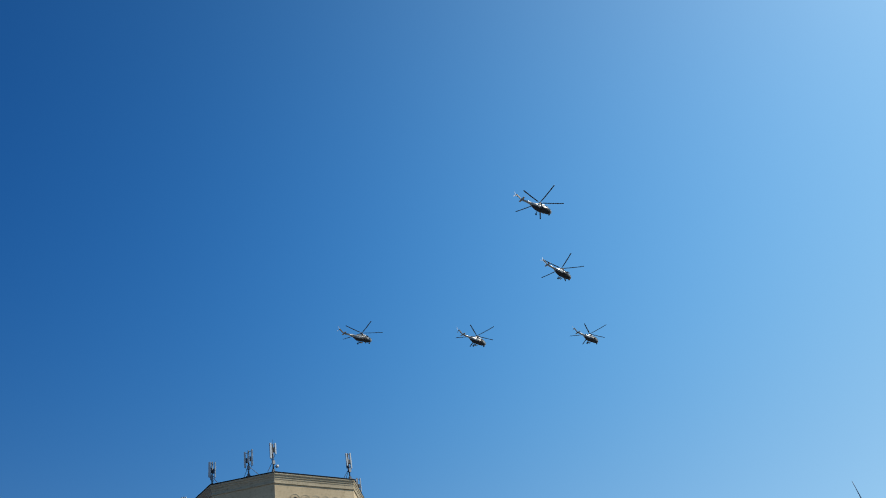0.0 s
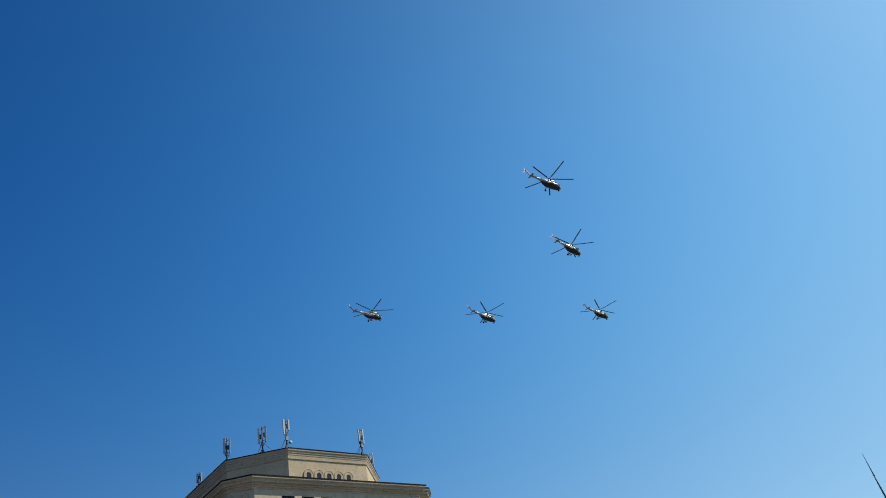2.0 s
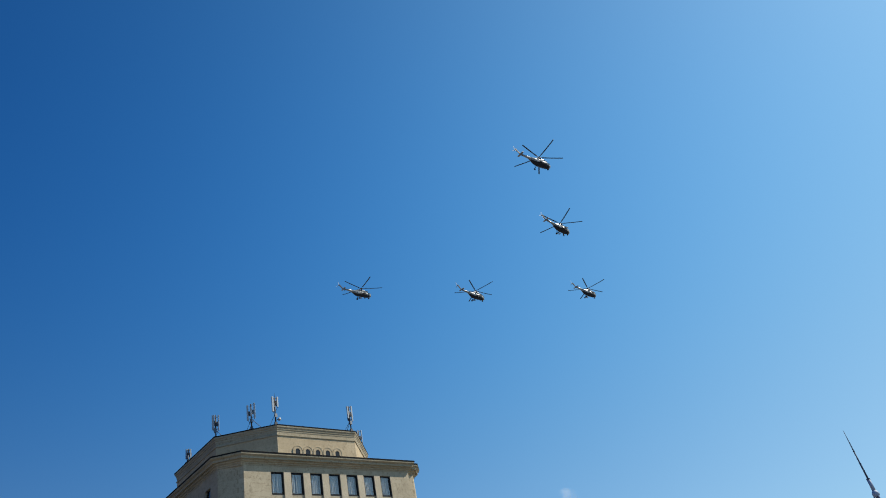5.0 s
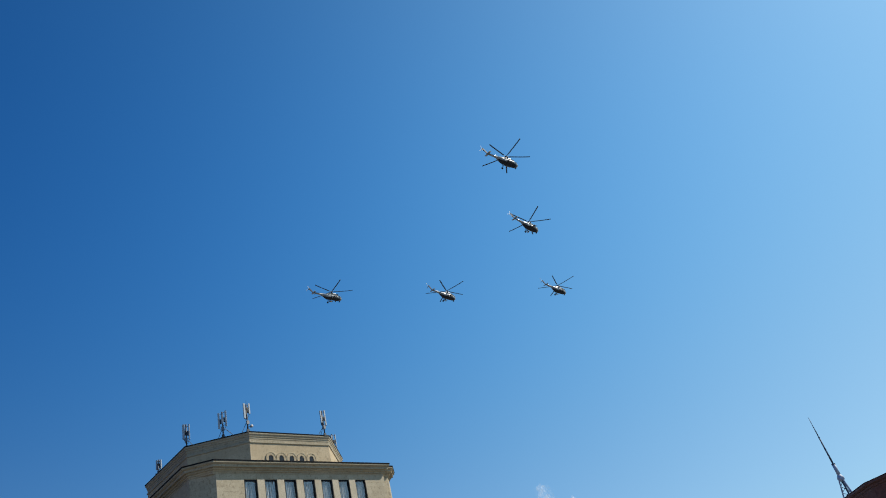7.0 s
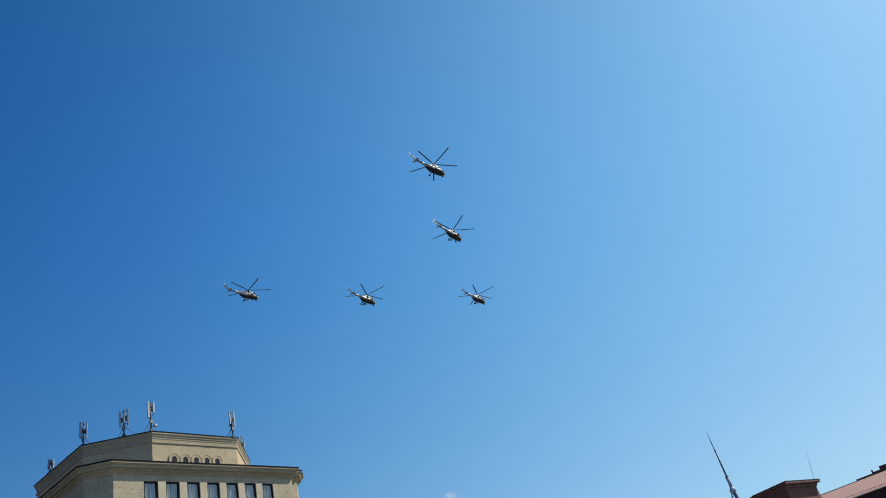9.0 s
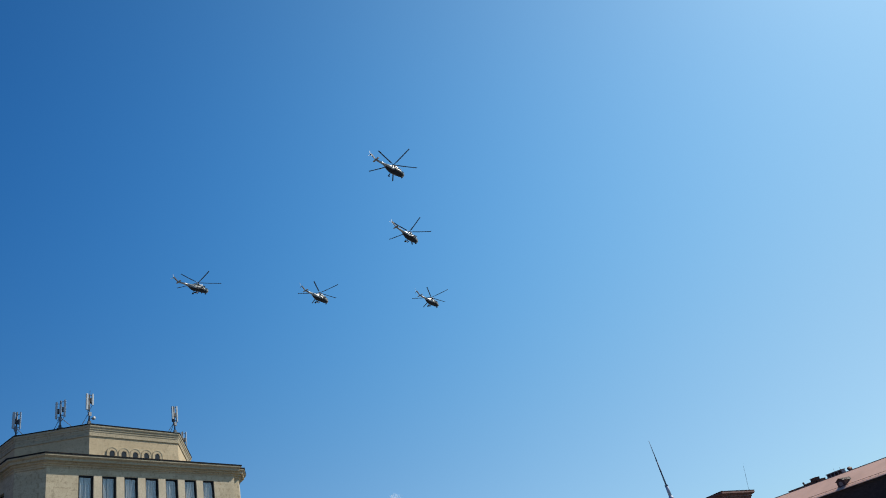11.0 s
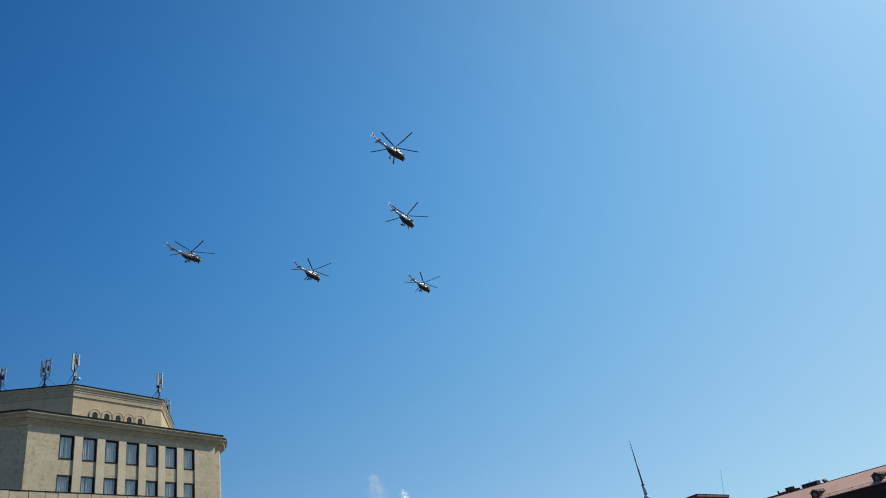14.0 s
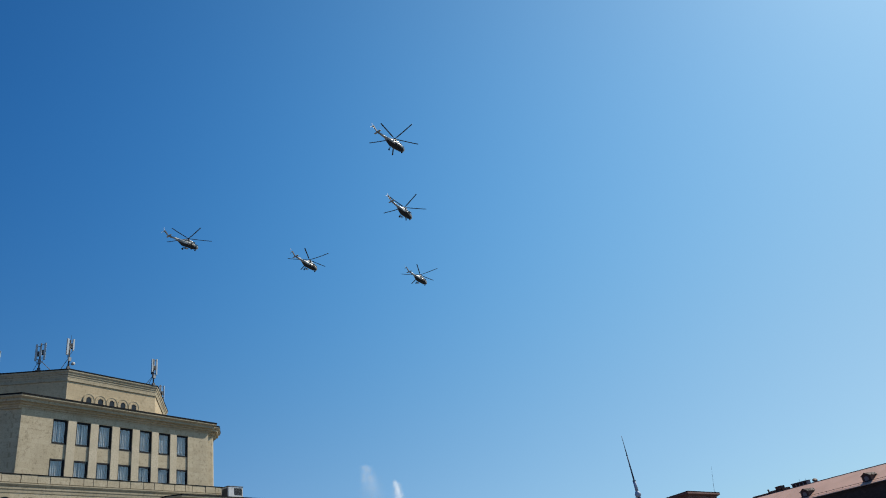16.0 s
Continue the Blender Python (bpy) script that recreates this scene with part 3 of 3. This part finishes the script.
# ---- long building with a red metal roof ----
def red_roof_building():
    phi, d = 72.0, 251.0
    n = Vector((math.sin(radians(phi)), math.cos(radians(phi)), 0))
    g = new("red_roof_building")
    # own axes: x along the eave towards the near end, y into the building
    rot = Matrix.Rotation(-radians(phi), 4, "Z")
    g.matrix_basis = Matrix.Translation(n * d) @ rot
    tagged(g, "long stone building, walls painted dark for shade, red painted metal roof", "building")
    x0, x1, ze, zr, w = -216.0, -60.0, 18.0, 23.75, 14.0
    part("wall", box(bmesh.new(), x0, x1, 1.0, 27.0, 0, 17.0), M_DARKSTONE, g, "stone wall painted dark for its shade")
    poly = [(x0, 1.0), (x1, 1.0), (x1, 27.0), (x0, 27.0)]
    part("eaves_cornice", sweep(bmesh.new(), poly, [(-0.3, 16.4), (0.05, 16.4), (0.1, 16.9), (0.35, 17.1), (0.4, 17.4), (0.8, 17.6), (0.8, 17.75), (-0.3, 17.8)]), M_DARKSTONE, g)
    bm = bmesh.new()
    for i, (pa, pb) in enumerate((((0.0, ze - 0.15), (w, zr)), ((w, zr), (2 * w, ze - 0.15)))):
        v = [bm.verts.new(p) for p in ((x0, pa[0], pa[1]), (x1, pa[0], pa[1]), (x1, pb[0], pb[1]), (x0, pb[0], pb[1]),
                                       (x0, pa[0], pa[1] - 0.16), (x1, pa[0], pa[1] - 0.16), (x1, pb[0], pb[1] - 0.16), (x0, pb[0], pb[1] - 0.16))]
        for f in ((0, 1, 2, 3), (7, 6, 5, 4), (0, 4, 5, 1), (2, 6, 7, 3), (0, 3, 7, 4), (1, 5, 6, 2)):
            bm.faces.new([v[j] for j in f])
    roof = part("roof", bm, M_REDROOF, g, "faded red painted sheet metal roof")
    slope = (zr - ze + 0.15) / w
    part("gutter", tube(bmesh.new(), (x0, -0.1, ze - 0.2), (x1, -0.1, ze - 0.2), 0.16), M_GUTTER, g, "pale gutter", True)
    part("ridge_cap", tube(bmesh.new(), (x0, w, zr + 0.02), (x1, w, zr + 0.02), 0.14), M_BROWN, g, "", True)
    part("snow_guard", tube(bmesh.new(), (x0, 1.6, ze - 0.15 + 1.6 * slope + 0.35), (x1, 1.6, ze - 0.15 + 1.6 * slope + 0.35), 0.06, None, 6), M_BROWN, g, "dark snow guard rail")
    for i in range(50):
        x = x0 + 2 + i * 3.1
        part("rail_post", tube(bmesh.new(), (x, 1.6, ze - 0.15 + 1.6 * slope), (x, 1.6, ze + 0.2 + 1.6 * slope), 0.05, None, 5), M_BROWN, g)
    for az in (39.6, 43.65):
        y = 2.2
        x = -(d + y) * math.tan(radians(phi - az))
        zb = ze - 0.15 + y * slope
        dm = part("dormer", dormer_mesh(x, y, zb), M_BROWN, g, "small brown gabled dormer")
        part("dormer_opening", arch_solid(bmesh.new(), x, 1.5, zb + 0.3, zb + 1.7, y - 0.06, y + 0.02), M_DORMERGLASS, dm, "grey dormer window")
        bm = bmesh.new()
        for s in (-1, 1):
            v = [bm.verts.new(p) for p in ((x, y - 0.3, zb + 2.9), (x + s * 1.9, y - 0.3, zb + 1.82), (x + s * 1.9, y + 6.5, zb + 1.82), (x, y + 6.5, zb + 2.9))]
            bm.faces.new(v if s < 0 else v[::-1])
        bmesh.ops.solidify(bm, geom=bm.faces[:], thickness=0.12)
        part("dormer_roof", bm, M_BROWN, dm)
        part("dormer_spout", tube(bmesh.new(), (x + 1.7, y - 0.1, zb + 1.75), (x + 3.0, y - 0.1, zb + 1.95), 0.1, 0.07, 6), M_DARKSTEEL, dm)
    # brick and sheet housings along the ridge
    def along(az, y):
        return -(d + y) * math.tan(radians(phi - az))
    for a0, a1, h in ((36.35, 37.5, 0.85), (37.55, 38.75, 1.2), (38.0, 38.42, 2.3)):
        x, xe = along(a0, 19.5), along(a1, 19.5)
        hs = part("roof_housing", box(bmesh.new(), x, xe, 18.4, 20.6, zr - 3.2, zr + h), M_DARKSTONE, g, "dark brick roof housing")
        part("housing_cap", box(bmesh.new(), x - 0.12, xe + 0.12, 18.28, 20.72, zr + h, zr + h + 0.12), M_BROWN, hs)
    x, xe = along(39.1, 19.5), along(40.15, 19.5)
    bm = box(bmesh.new(), x, xe, 18.4, 20.6, zr - 3.2, zr + 1.75)
    unit = part("plant_unit", bm, M_TVGREY, g, "grey rooftop plant unit with dark panels")
    part("unit_roof", box(bmesh.new(), x - 0.2, xe + 0.2, 18.2, 20.8, zr + 1.75, zr + 1.9), M_DARKSTEEL, unit)
    for i in range(4):
        a = x + (xe - x) * (0.06 + i * 0.235)
        part("unit_panel", box(bmesh.new(), a, a + (xe - x) * 0.17, 18.3, 18.39, zr + 0.5, zr + 1.55), M_FRAME, unit, "dark louvred panel")
        part("unit_panel", box(bmesh.new(), x - 0.09, x - 0.01, 18.5 + i * 0.52, 18.9 + i * 0.52, zr + 0.5, zr + 1.55), M_FRAME, unit, "dark louvred panel")
    x = along(37.4, 19.5)
    pot = part("chimney_pot", tube(bmesh.new(), (x, 19.5, zr - 1), (x, 19.5, zr + 1.8), 0.36, 0.3, 10), M_DARKSTEEL, g)
    part("pot_cowl", tube(bmesh.new(), (x, 19.5, zr + 1.8), (x, 19.5, zr + 2.3), 0.55, 0.2, 10), M_BROWN, pot)
    # tilted dish on a short stub
    x = along(40.55, 16)
    stub = part("dish_stub", tube(bmesh.new(), (x, 16, zr - 1), (x, 16, zr + 0.75), 0.12, None, 8), M_DARKSTEEL, g)
    bm = bmesh.new()
    n = Vector((0.5, -0.6, 0.6)).normalized()
    c = Vector((x, 16, zr + 0.8))
    tube(bm, c - n * 0.12, c + n * 0.1, 0.35, 0.95, 18)
    part("satellite_dish", bm, M_BROWN, stub, "dark tilted satellite dish", True)
    for az, h in ((39.6, 3.0), (40.0, 2.7)):
        x = along(az, 19.5)
        part("aerial", tube(bmesh.new(), (x, 19.5, zr), (x, 19.5, zr + h), 0.05, None, 5), M_DARKSTEEL, g)


def dormer_mesh(x, y, zb):
    bm = bmesh.new()
    front = [(x - 1.6, y, zb - 0.3), (x + 1.6, y, zb - 0.3), (x + 1.6, y, zb + 1.95), (x, y, zb + 2.8), (x - 1.6, y, zb + 1.95)]
    f = [bm.verts.new(p) for p in front]
    b = [bm.verts.new((p[0], p[1] + 6.2, p[2])) for p in front]
    bm.faces.new(f)
    bm.faces.new(b[::-1])
    for i in range(5):
        bm.faces.new((f[i], b[i], b[(i + 1) % 5], f[(i + 1) % 5]))
    return bm


red_roof_building()

# thin leaning aerial on the roof of the corner building
mast = new("roof_aerial")
mast.matrix_basis = Matrix.Translation(around(33.82, 266, 24.1))
tagged(mast, "thin grey leaning aerial pole on a flat roof", "aerial")
lean = Vector((math.cos(radians(33.95)), -math.sin(radians(33.95)), 0)) * 1.75 + Vector((0, 0, 8.3))
part("base_plate", box(bmesh.new(), -0.3, 0.3, -0.3, 0.3, -0.02, 0.06), M_DARKSTEEL, mast)
part("pole", tube(bmesh.new(), (0, 0, 0), lean * 0.72, 0.05, 0.042, 6), M_TVGREY, mast)
part("whip", tube(bmesh.new(), lean * 0.72, lean, 0.036, 0.016, 6), M_TVGREY, mast)


# ---- television tower on the hill ----
def tv_tower():
    D = 2500.0
    g = new("television_tower")
    p = around(28.45, D)
    g.matrix_basis = Matrix.Translation((p.x, p.y, 0))
    tagged(g, "tall white and grey steel television tower on a hill", "tower")
    zt = lambda el: 1.6 + D * math.tan(radians(el))
    z_tip, z_shaft, z_neck, z_bulge, z_leg = zt(10.12), zt(6.76), zt(5.98), zt(5.74), zt(5.6)
    part("antenna_spire", tube(bmesh.new(), (0, 0, z_shaft), (0, 0, z_shaft + (z_tip - z_shaft) * 0.55), 2.9, 2.0), M_TVGREY, g, "dark steel antenna spire", True)
    part("spire_tip", tube(bmesh.new(), (0, 0, z_shaft + (z_tip - z_shaft) * 0.55), (0, 0, z_tip), 1.8, 0.7), M_TVGREY, g, "", True)
    for i in range(2):
        z = z_shaft + (z_tip - z_shaft) * (0.3 + i * 0.25)
        part("ring_platform", tube(bmesh.new(), (0, 0, z), (0, 0, z + 2.5), 3.0 - i * 0.34, None, 10), M_TVGREY, g)
    part("upper_drum", tube(bmesh.new(), (0, 0, z_neck), (0, 0, z_shaft), 5.3, 4.9, 16), M_TVWHITE, g, "white cylindrical drum", True)
    part("drum_band", tube(bmesh.new(), (0, 0, z_shaft - 3), (0, 0, z_shaft + 1), 5.4, None, 16), M_TVGREY, g)
    bm = loft(bmesh.new(), [(z_bulge - 8, 0, 5, 5), (z_bulge - 4, 0, 9.2, 9.2), (z_bulge + 1, 0, 10.6, 10.6), (z_bulge + 5, 0, 9.0, 9.0), (z_neck + 1, 0, 5.4, 5.4)], 18)
    for v in bm.verts:
        v.co = Vector((v.co.y, v.co.z, v.co.x))
    part("round_gallery", bm, M_TVWHITE, g, "round white gallery", True)
    z0 = 95.0
    for i in range(3):
        a = radians(120 * i + 35)
        c, s = math.cos(a), math.sin(a)
        part("leg", tube(bmesh.new(), (c * 42, s * 42, z0), (c * 7.5, s * 7.5, z_bulge - 4), 3.2, 2.0), M_TVWHITE, g)
    part("core", tube(bmesh.new(), (0, 0, z0), (0, 0, z_bulge - 4), 3.0), M_TVGREY, g)
    for j in range(9):
        f = j / 9
        r = 42 + (7.5 - 42) * f
        z = z0 + (z_bulge - 4 - z0) * f
        r2 = 42 + (7.5 - 42) * (f + 1 / 9)
        z2 = z0 + (z_bulge - 4 - z0) * (f + 1 / 9)
        for i in range(3):
            a, b = radians(120 * i + 35), radians(120 * i + 155)
            part("crossbar", tube(bmesh.new(), (math.cos(a) * r, math.sin(a) * r, z), (math.cos(b) * r2, math.sin(b) * r2, z2), 0.9, None, 5), M_TVGREY, g)


tv_tower()


# ---- fountain spray ----
def fountain_jet(az, d, top, wide, count, seed):
    """Ragged strands of droplets that rise to differing heights, drift aside and fall."""
    rng = random.Random(seed)
    strands = [(top * rng.uniform(0.86, 1.0), rng.gauss(0, 0.3) * wide, rng.gauss(0, 0.3) * wide, rng.uniform(0.1, 0.8) * wide) for _ in range(16)]
    strands[0] = (top, 0.0, 0.0, 0.4 * wide)
    bm = bmesh.new()
    for i in range(count):
        h, sx, sy, drift = rng.choice(strands)
        f = rng.random()
        z = h * (1 - f * f * 0.999) + rng.gauss(0, 0.05)
        if z < 0.05:
            continue
        blur = 0.06 + 0.35 * wide * f
        x, y = sx * (0.3 + f) + drift * f + rng.gauss(0, blur), sy * (0.3 + f) + rng.gauss(0, blur)
        r = rng.uniform(0.006, 0.017)
        v = [bm.verts.new((x + r * a, y + r * b, z + r * c * 1.6)) for a, b, c in ((1, 0, -0.5), (-0.5, 0.87, -0.5), (-0.5, -0.87, -0.5), (0, 0, 1))]
        for t in ((0, 1, 3), (1, 2, 3), (2, 0, 3), (0, 2, 1)):
            bm.faces.new([v[k] for k in t])
    ob = part("fountain_jet", bm, M_SPRAY, None, "white spray of a tall fountain jet", False, (0, 0, 0), Matrix.Translation(around(az, d)))
    ob.visible_shadow = False
    tagged(ob, category="fountain", group="fountain jets", kind="stuff")


fountain_jet(7.95, 52, 12.2, 1.9, 10000, 2)
fountain_jet(10.15, 50, 10.45, 0.7, 12000, 3)


# ---- helicopters ----
def airfoil(bm, p, q, c0, c1, thick, up=Vector((0, 0, 1)), droop=0.0):
    """A tapered blade from p to q, chords c0 and c1."""
    p, q = Vector(p), Vector(q)
    w = (q - p).normalized()
    side = up.cross(w).normalized()
    rings = []
    n = 6
    for i in range(n + 1):
        f = i / n
        c = c0 + (c1 - c0) * f
        o = p.lerp(q, f) + up * droop * f * f
        rings.append([bm.verts.new(o + side * (c * a) + up * (thick * b)) for a, b in ((0.55, 0), (0.25, 0.5), (-0.1, 0.45), (-0.45, 0), (-0.1, -0.4), (0.25, -0.45))])
    for r, t in zip(rings, rings[1:]):
        for i in range(6):
            bm.faces.new((r[i], r[(i + 1) % 6], t[(i + 1) % 6], t[i]))
    bm.faces.new(rings[0][::-1])
    bm.faces.new(rings[-1])
    return bm


def helicopter(where, heading, pitch, blade, racks):
    """A twin-engined transport helicopter, x forward; where is the hub of its main rotor, a little aft of the hull's origin."""
    aft = Vector((-0.6, 0, 0))
    g = new("helicopter")
    g.matrix_basis = Matrix.Translation(where) @ pose(0, 0, 0, 0, pitch, heading) @ Matrix.Translation(-aft)
    tagged(g, "olive camouflaged military transport helicopter in flight, five rotor blades", "helicopter", "helicopters in formation")
    body = loft(bmesh.new(), [(4.35, -3.55, 0.3, 0.35), (4.15, -3.5, 0.72, 0.75), (3.7, -3.42, 1.02, 1.0), (3.0, -3.3, 1.2, 1.16), (2.0, -3.25, 1.26, 1.22), (-1.5, -3.25, 1.26, 1.22),
                             (-3.6, -3.22, 1.25, 1.2), (-4.6, -3.0, 1.1, 1.0), (-5.6, -2.72, 0.8, 0.72), (-6.3, -2.5, 0.55, 0.5)], 24, 2.6)
    part("fuselage", body, M_CAMO, g, "", True)
    # lower third of the hull, painted dark for the shade there
    belly = loft(bmesh.new(), [(3.7, -3.98, 0.72, 0.42), (2.6, -4.0, 1.16, 0.54), (-3.4, -4.0, 1.16, 0.54), (-4.8, -3.58, 0.78, 0.42), (-5.8, -3.12, 0.4, 0.28)], 16, 2.4)
    part("belly", belly, M_BELLY, g, "grey belly, painted dark for its shade", True)
    part("tail_boom", loft(bmesh.new(), [(-5.4, -2.45, 0.62, 0.62), (-8.0, -2.25, 0.46, 0.48), (-11.2, -2.02, 0.28, 0.32)], 16), M_CAMO, g, "", True)
    # swept tail fin
    bm = bmesh.new()
    pts = [(-10.6, -2.1), (-11.3, -2.35), (-13.25, -0.35), (-13.1, 0.15), (-12.55, 0.05)]
    a = [bm.verts.new((x, 0.13, z)) for x, z in pts]
    b = [bm.verts.new((x, -0.13, z)) for x, z in pts]
    bm.faces.new(a)
    bm.faces.new(b[::-1])
    for i in range(5):
        bm.faces.new((a[i], b[i], b[(i + 1) % 5], a[(i + 1) % 5]))
    bmesh.ops.bevel(bm, geom=bm.edges[:], offset=0.05, segments=1, affect="EDGES")
    part("tail_fin", bm, M_BELLY, g)
    for s in (-1, 1):
        part("stabiliser", airfoil(bmesh.new(), (-10.6, 0.1 * s, -2.05), (-10.75, 1.6 * s, -2.05), 1.05 * s, 0.85 * s, 0.16), M_CAMO, g)
    tr = part("tail_rotor", tube(bmesh.new(), (-12.9, 0.1, -0.15), (-12.9, 0.55, -0.15), 0.16), M_DARKSTEEL, g)
    for i in range(3):
        t = radians(120 * i + blade)
        c, s = math.cos(t), math.sin(t)
        part("tail_blade", airfoil(bmesh.new(), (-12.9 + c * 0.2, 0.5, -0.15 + s * 0.2), (-12.9 + c * 1.9, 0.5, -0.15 + s * 1.9), 0.24, 0.24, 0.05, Vector((0, 1, 0))), M_PANEL, tr, "pale tail rotor blade")
    # engine housing with intakes and exhausts
    part("engine_housing", loft(bmesh.new(), [(2.2, -1.85, 0.55, 0.25), (1.9, -1.75, 0.85, 0.48), (0.6, -1.6, 0.95, 0.62), (-1.6, -1.6, 0.9, 0.62), (-3.2, -1.85, 0.65, 0.42), (-4.6, -2.2, 0.35, 0.25)], 20, 2.5), M_CAMO, g, "", True)
    for s in (-1, 1):
        part("engine_intake", tube(bmesh.new(), (1.7, 0.46 * s, -1.62), (2.5, 0.46 * s, -1.68), 0.36, 0.4, 14), M_SOOT, g, "dark engine intake", True)
        part("exhaust", tube(bmesh.new(), (-0.9, 0.75 * s, -1.5), (-1.2, 1.3 * s, -1.42), 0.3, 0.32, 12), M_SOOT, g, "sooty exhaust pipe", True)
        part("fuel_tank", loft(bmesh.new(), [(2.0, -3.55, 0.12, 0.2), (1.7, -3.55, 0.3, 0.42), (-1.5, -3.55, 0.3, 0.42), (-1.9, -3.55, 0.12, 0.2)], 14, 2.4), M_CAMO, g, "", True).matrix_basis = Matrix.Translation((0, 1.38 * s, 0))
        # cockpit glazing
        bm = bmesh.new()
        for x0, x1, z0, z1 in ((3.45, 4.0, -3.35, -2.75), (2.75, 3.4, -3.3, -2.62)):
            hw0, hw1 = (0.86, 1.12) if x0 > 3.4 else (1.14, 1.22)
            v = [bm.verts.new(p) for p in ((x0, s * hw1 * 1.005, z0), (x1, s * hw0 * 1.02, z0 - 0.02), (x1 - 0.1, s * hw0 * 0.95, z1 - 0.05), (x0, s * hw1 * 0.95, z1))]
            bm.faces.new(v)
        bmesh.ops.solidify(bm, geom=bm.faces[:], thickness=0.04)
        part("cockpit_window", bm, M_COCKPIT, g, "dark cockpit glass")
        for i in range(5):
            x = 1.5 - i * 1.05
            part("porthole", tube(bmesh.new(), (x, 1.2 * s, -2.95), (x, 1.285 * s, -2.95), 0.21, None, 12), M_COCKPIT, g, "round cabin window")
        leg = part("gear_strut", tube(bmesh.new(), (-2.1, 1.0 * s, -3.9), (-2.25, 2.15 * s, -5.0), 0.09), M_DARKSTEEL, g)
        part("gear_brace", tube(bmesh.new(), (-2.3, 1.25 * s, -3.0), (-2.25, 2.1 * s, -4.9), 0.07), M_DARKSTEEL, leg)
        part("wheel", tube(bmesh.new(), (-2.25, 2.1 * s, -5.05), (-2.25, 2.4 * s, -5.05), 0.43, None, 16), M_TIRE, leg, "black main wheel", True)
        if racks:
            rk = part("weapon_rack", tube(bmesh.new(), (-0.3, 1.2 * s, -3.3), (-0.3, 3.0 * s, -3.9), 0.09), M_DARKSTEEL, g, "outrigger rack")
            for y in (2.1, 2.75):
                part("rack_pod", tube(bmesh.new(), (-1.2, y * s, -4.0), (0.7, y * s, -4.0), 0.19, 0.17, 10), M_DARKSTEEL, rk, "", True)
    bm = bmesh.new()
    v = [bm.verts.new(p) for p in ((4.22, 0.5, -3.3), (4.22, -0.5, -3.3), (3.85, -0.62, -2.68), (3.85, 0.62, -2.68))]
    bm.faces.new(v)
    bmesh.ops.solidify(bm, geom=bm.faces[:], thickness=0.05)
    part("windscreen", bm, M_COCKPIT, g, "dark windscreen")
    leg = part("nose_strut", tube(bmesh.new(), (2.9, 0, -4.3), (3.0, 0, -5.05), 0.09), M_DARKSTEEL, g)
    for s in (-1, 1):
        part("nose_wheel", tube(bmesh.new(), (3.0, 0.12 * s, -5.15), (3.0, 0.3 * s, -5.15), 0.29, None, 14), M_TIRE, leg, "", True)
    part("tail_skid", tube(bmesh.new(), (-9.6, 0, -2.4), (-10.6, 0, -3.1), 0.06), M_DARKSTEEL, g)
    # main rotor, tilted a little forward of the hull
    hub = part("rotor_hub", tube(bmesh.new(), aft + Vector((0, 0, -1.3)), aft + Vector((0, 0, 0.17)), 0.24, 0.3, 14), M_DARKSTEEL, g, "dark rotor hub", True)
    for i in range(5):
        t = radians(72 * i + blade)
        c, s = math.cos(t), math.sin(t)
        up = Vector((0.05, 0, 1)).normalized()
        d = Vector((c, s, 0))
        d = (d - up * d.dot(up)).normalized()
        bl = part("rotor_blade", airfoil(bmesh.new(), aft + d * 1.5, aft + d * 10.6, 0.56, 0.54, 0.09, up, 0.35), M_BLADE, hub, "long dark rotor blade")
        part("blade_grip", tube(bmesh.new(), aft + d * 0.2, aft + d * 1.6, 0.16, 0.12, 8), M_DARKSTEEL, bl)


# hub of each machine, its heading (counter-clockwise from +x), nose-down pitch and rotor angle
for where, heading, pitch, blade, racks in (((57.4, 222.3, 175.8), 38, 3, 14.5, False), ((68.6, 268.3, 171.7), 45, 5, 4.1, True), ((-29.3, 298.3, 176.3), 40, 0, 16.7, True),
                                            ((26.5, 308.2, 167.5), 46, 2, 39.1, True), ((87.9, 333.2, 168.7), 43, 4, 34.4, True)):
    helicopter(where, heading, pitch, blade - heading, racks)
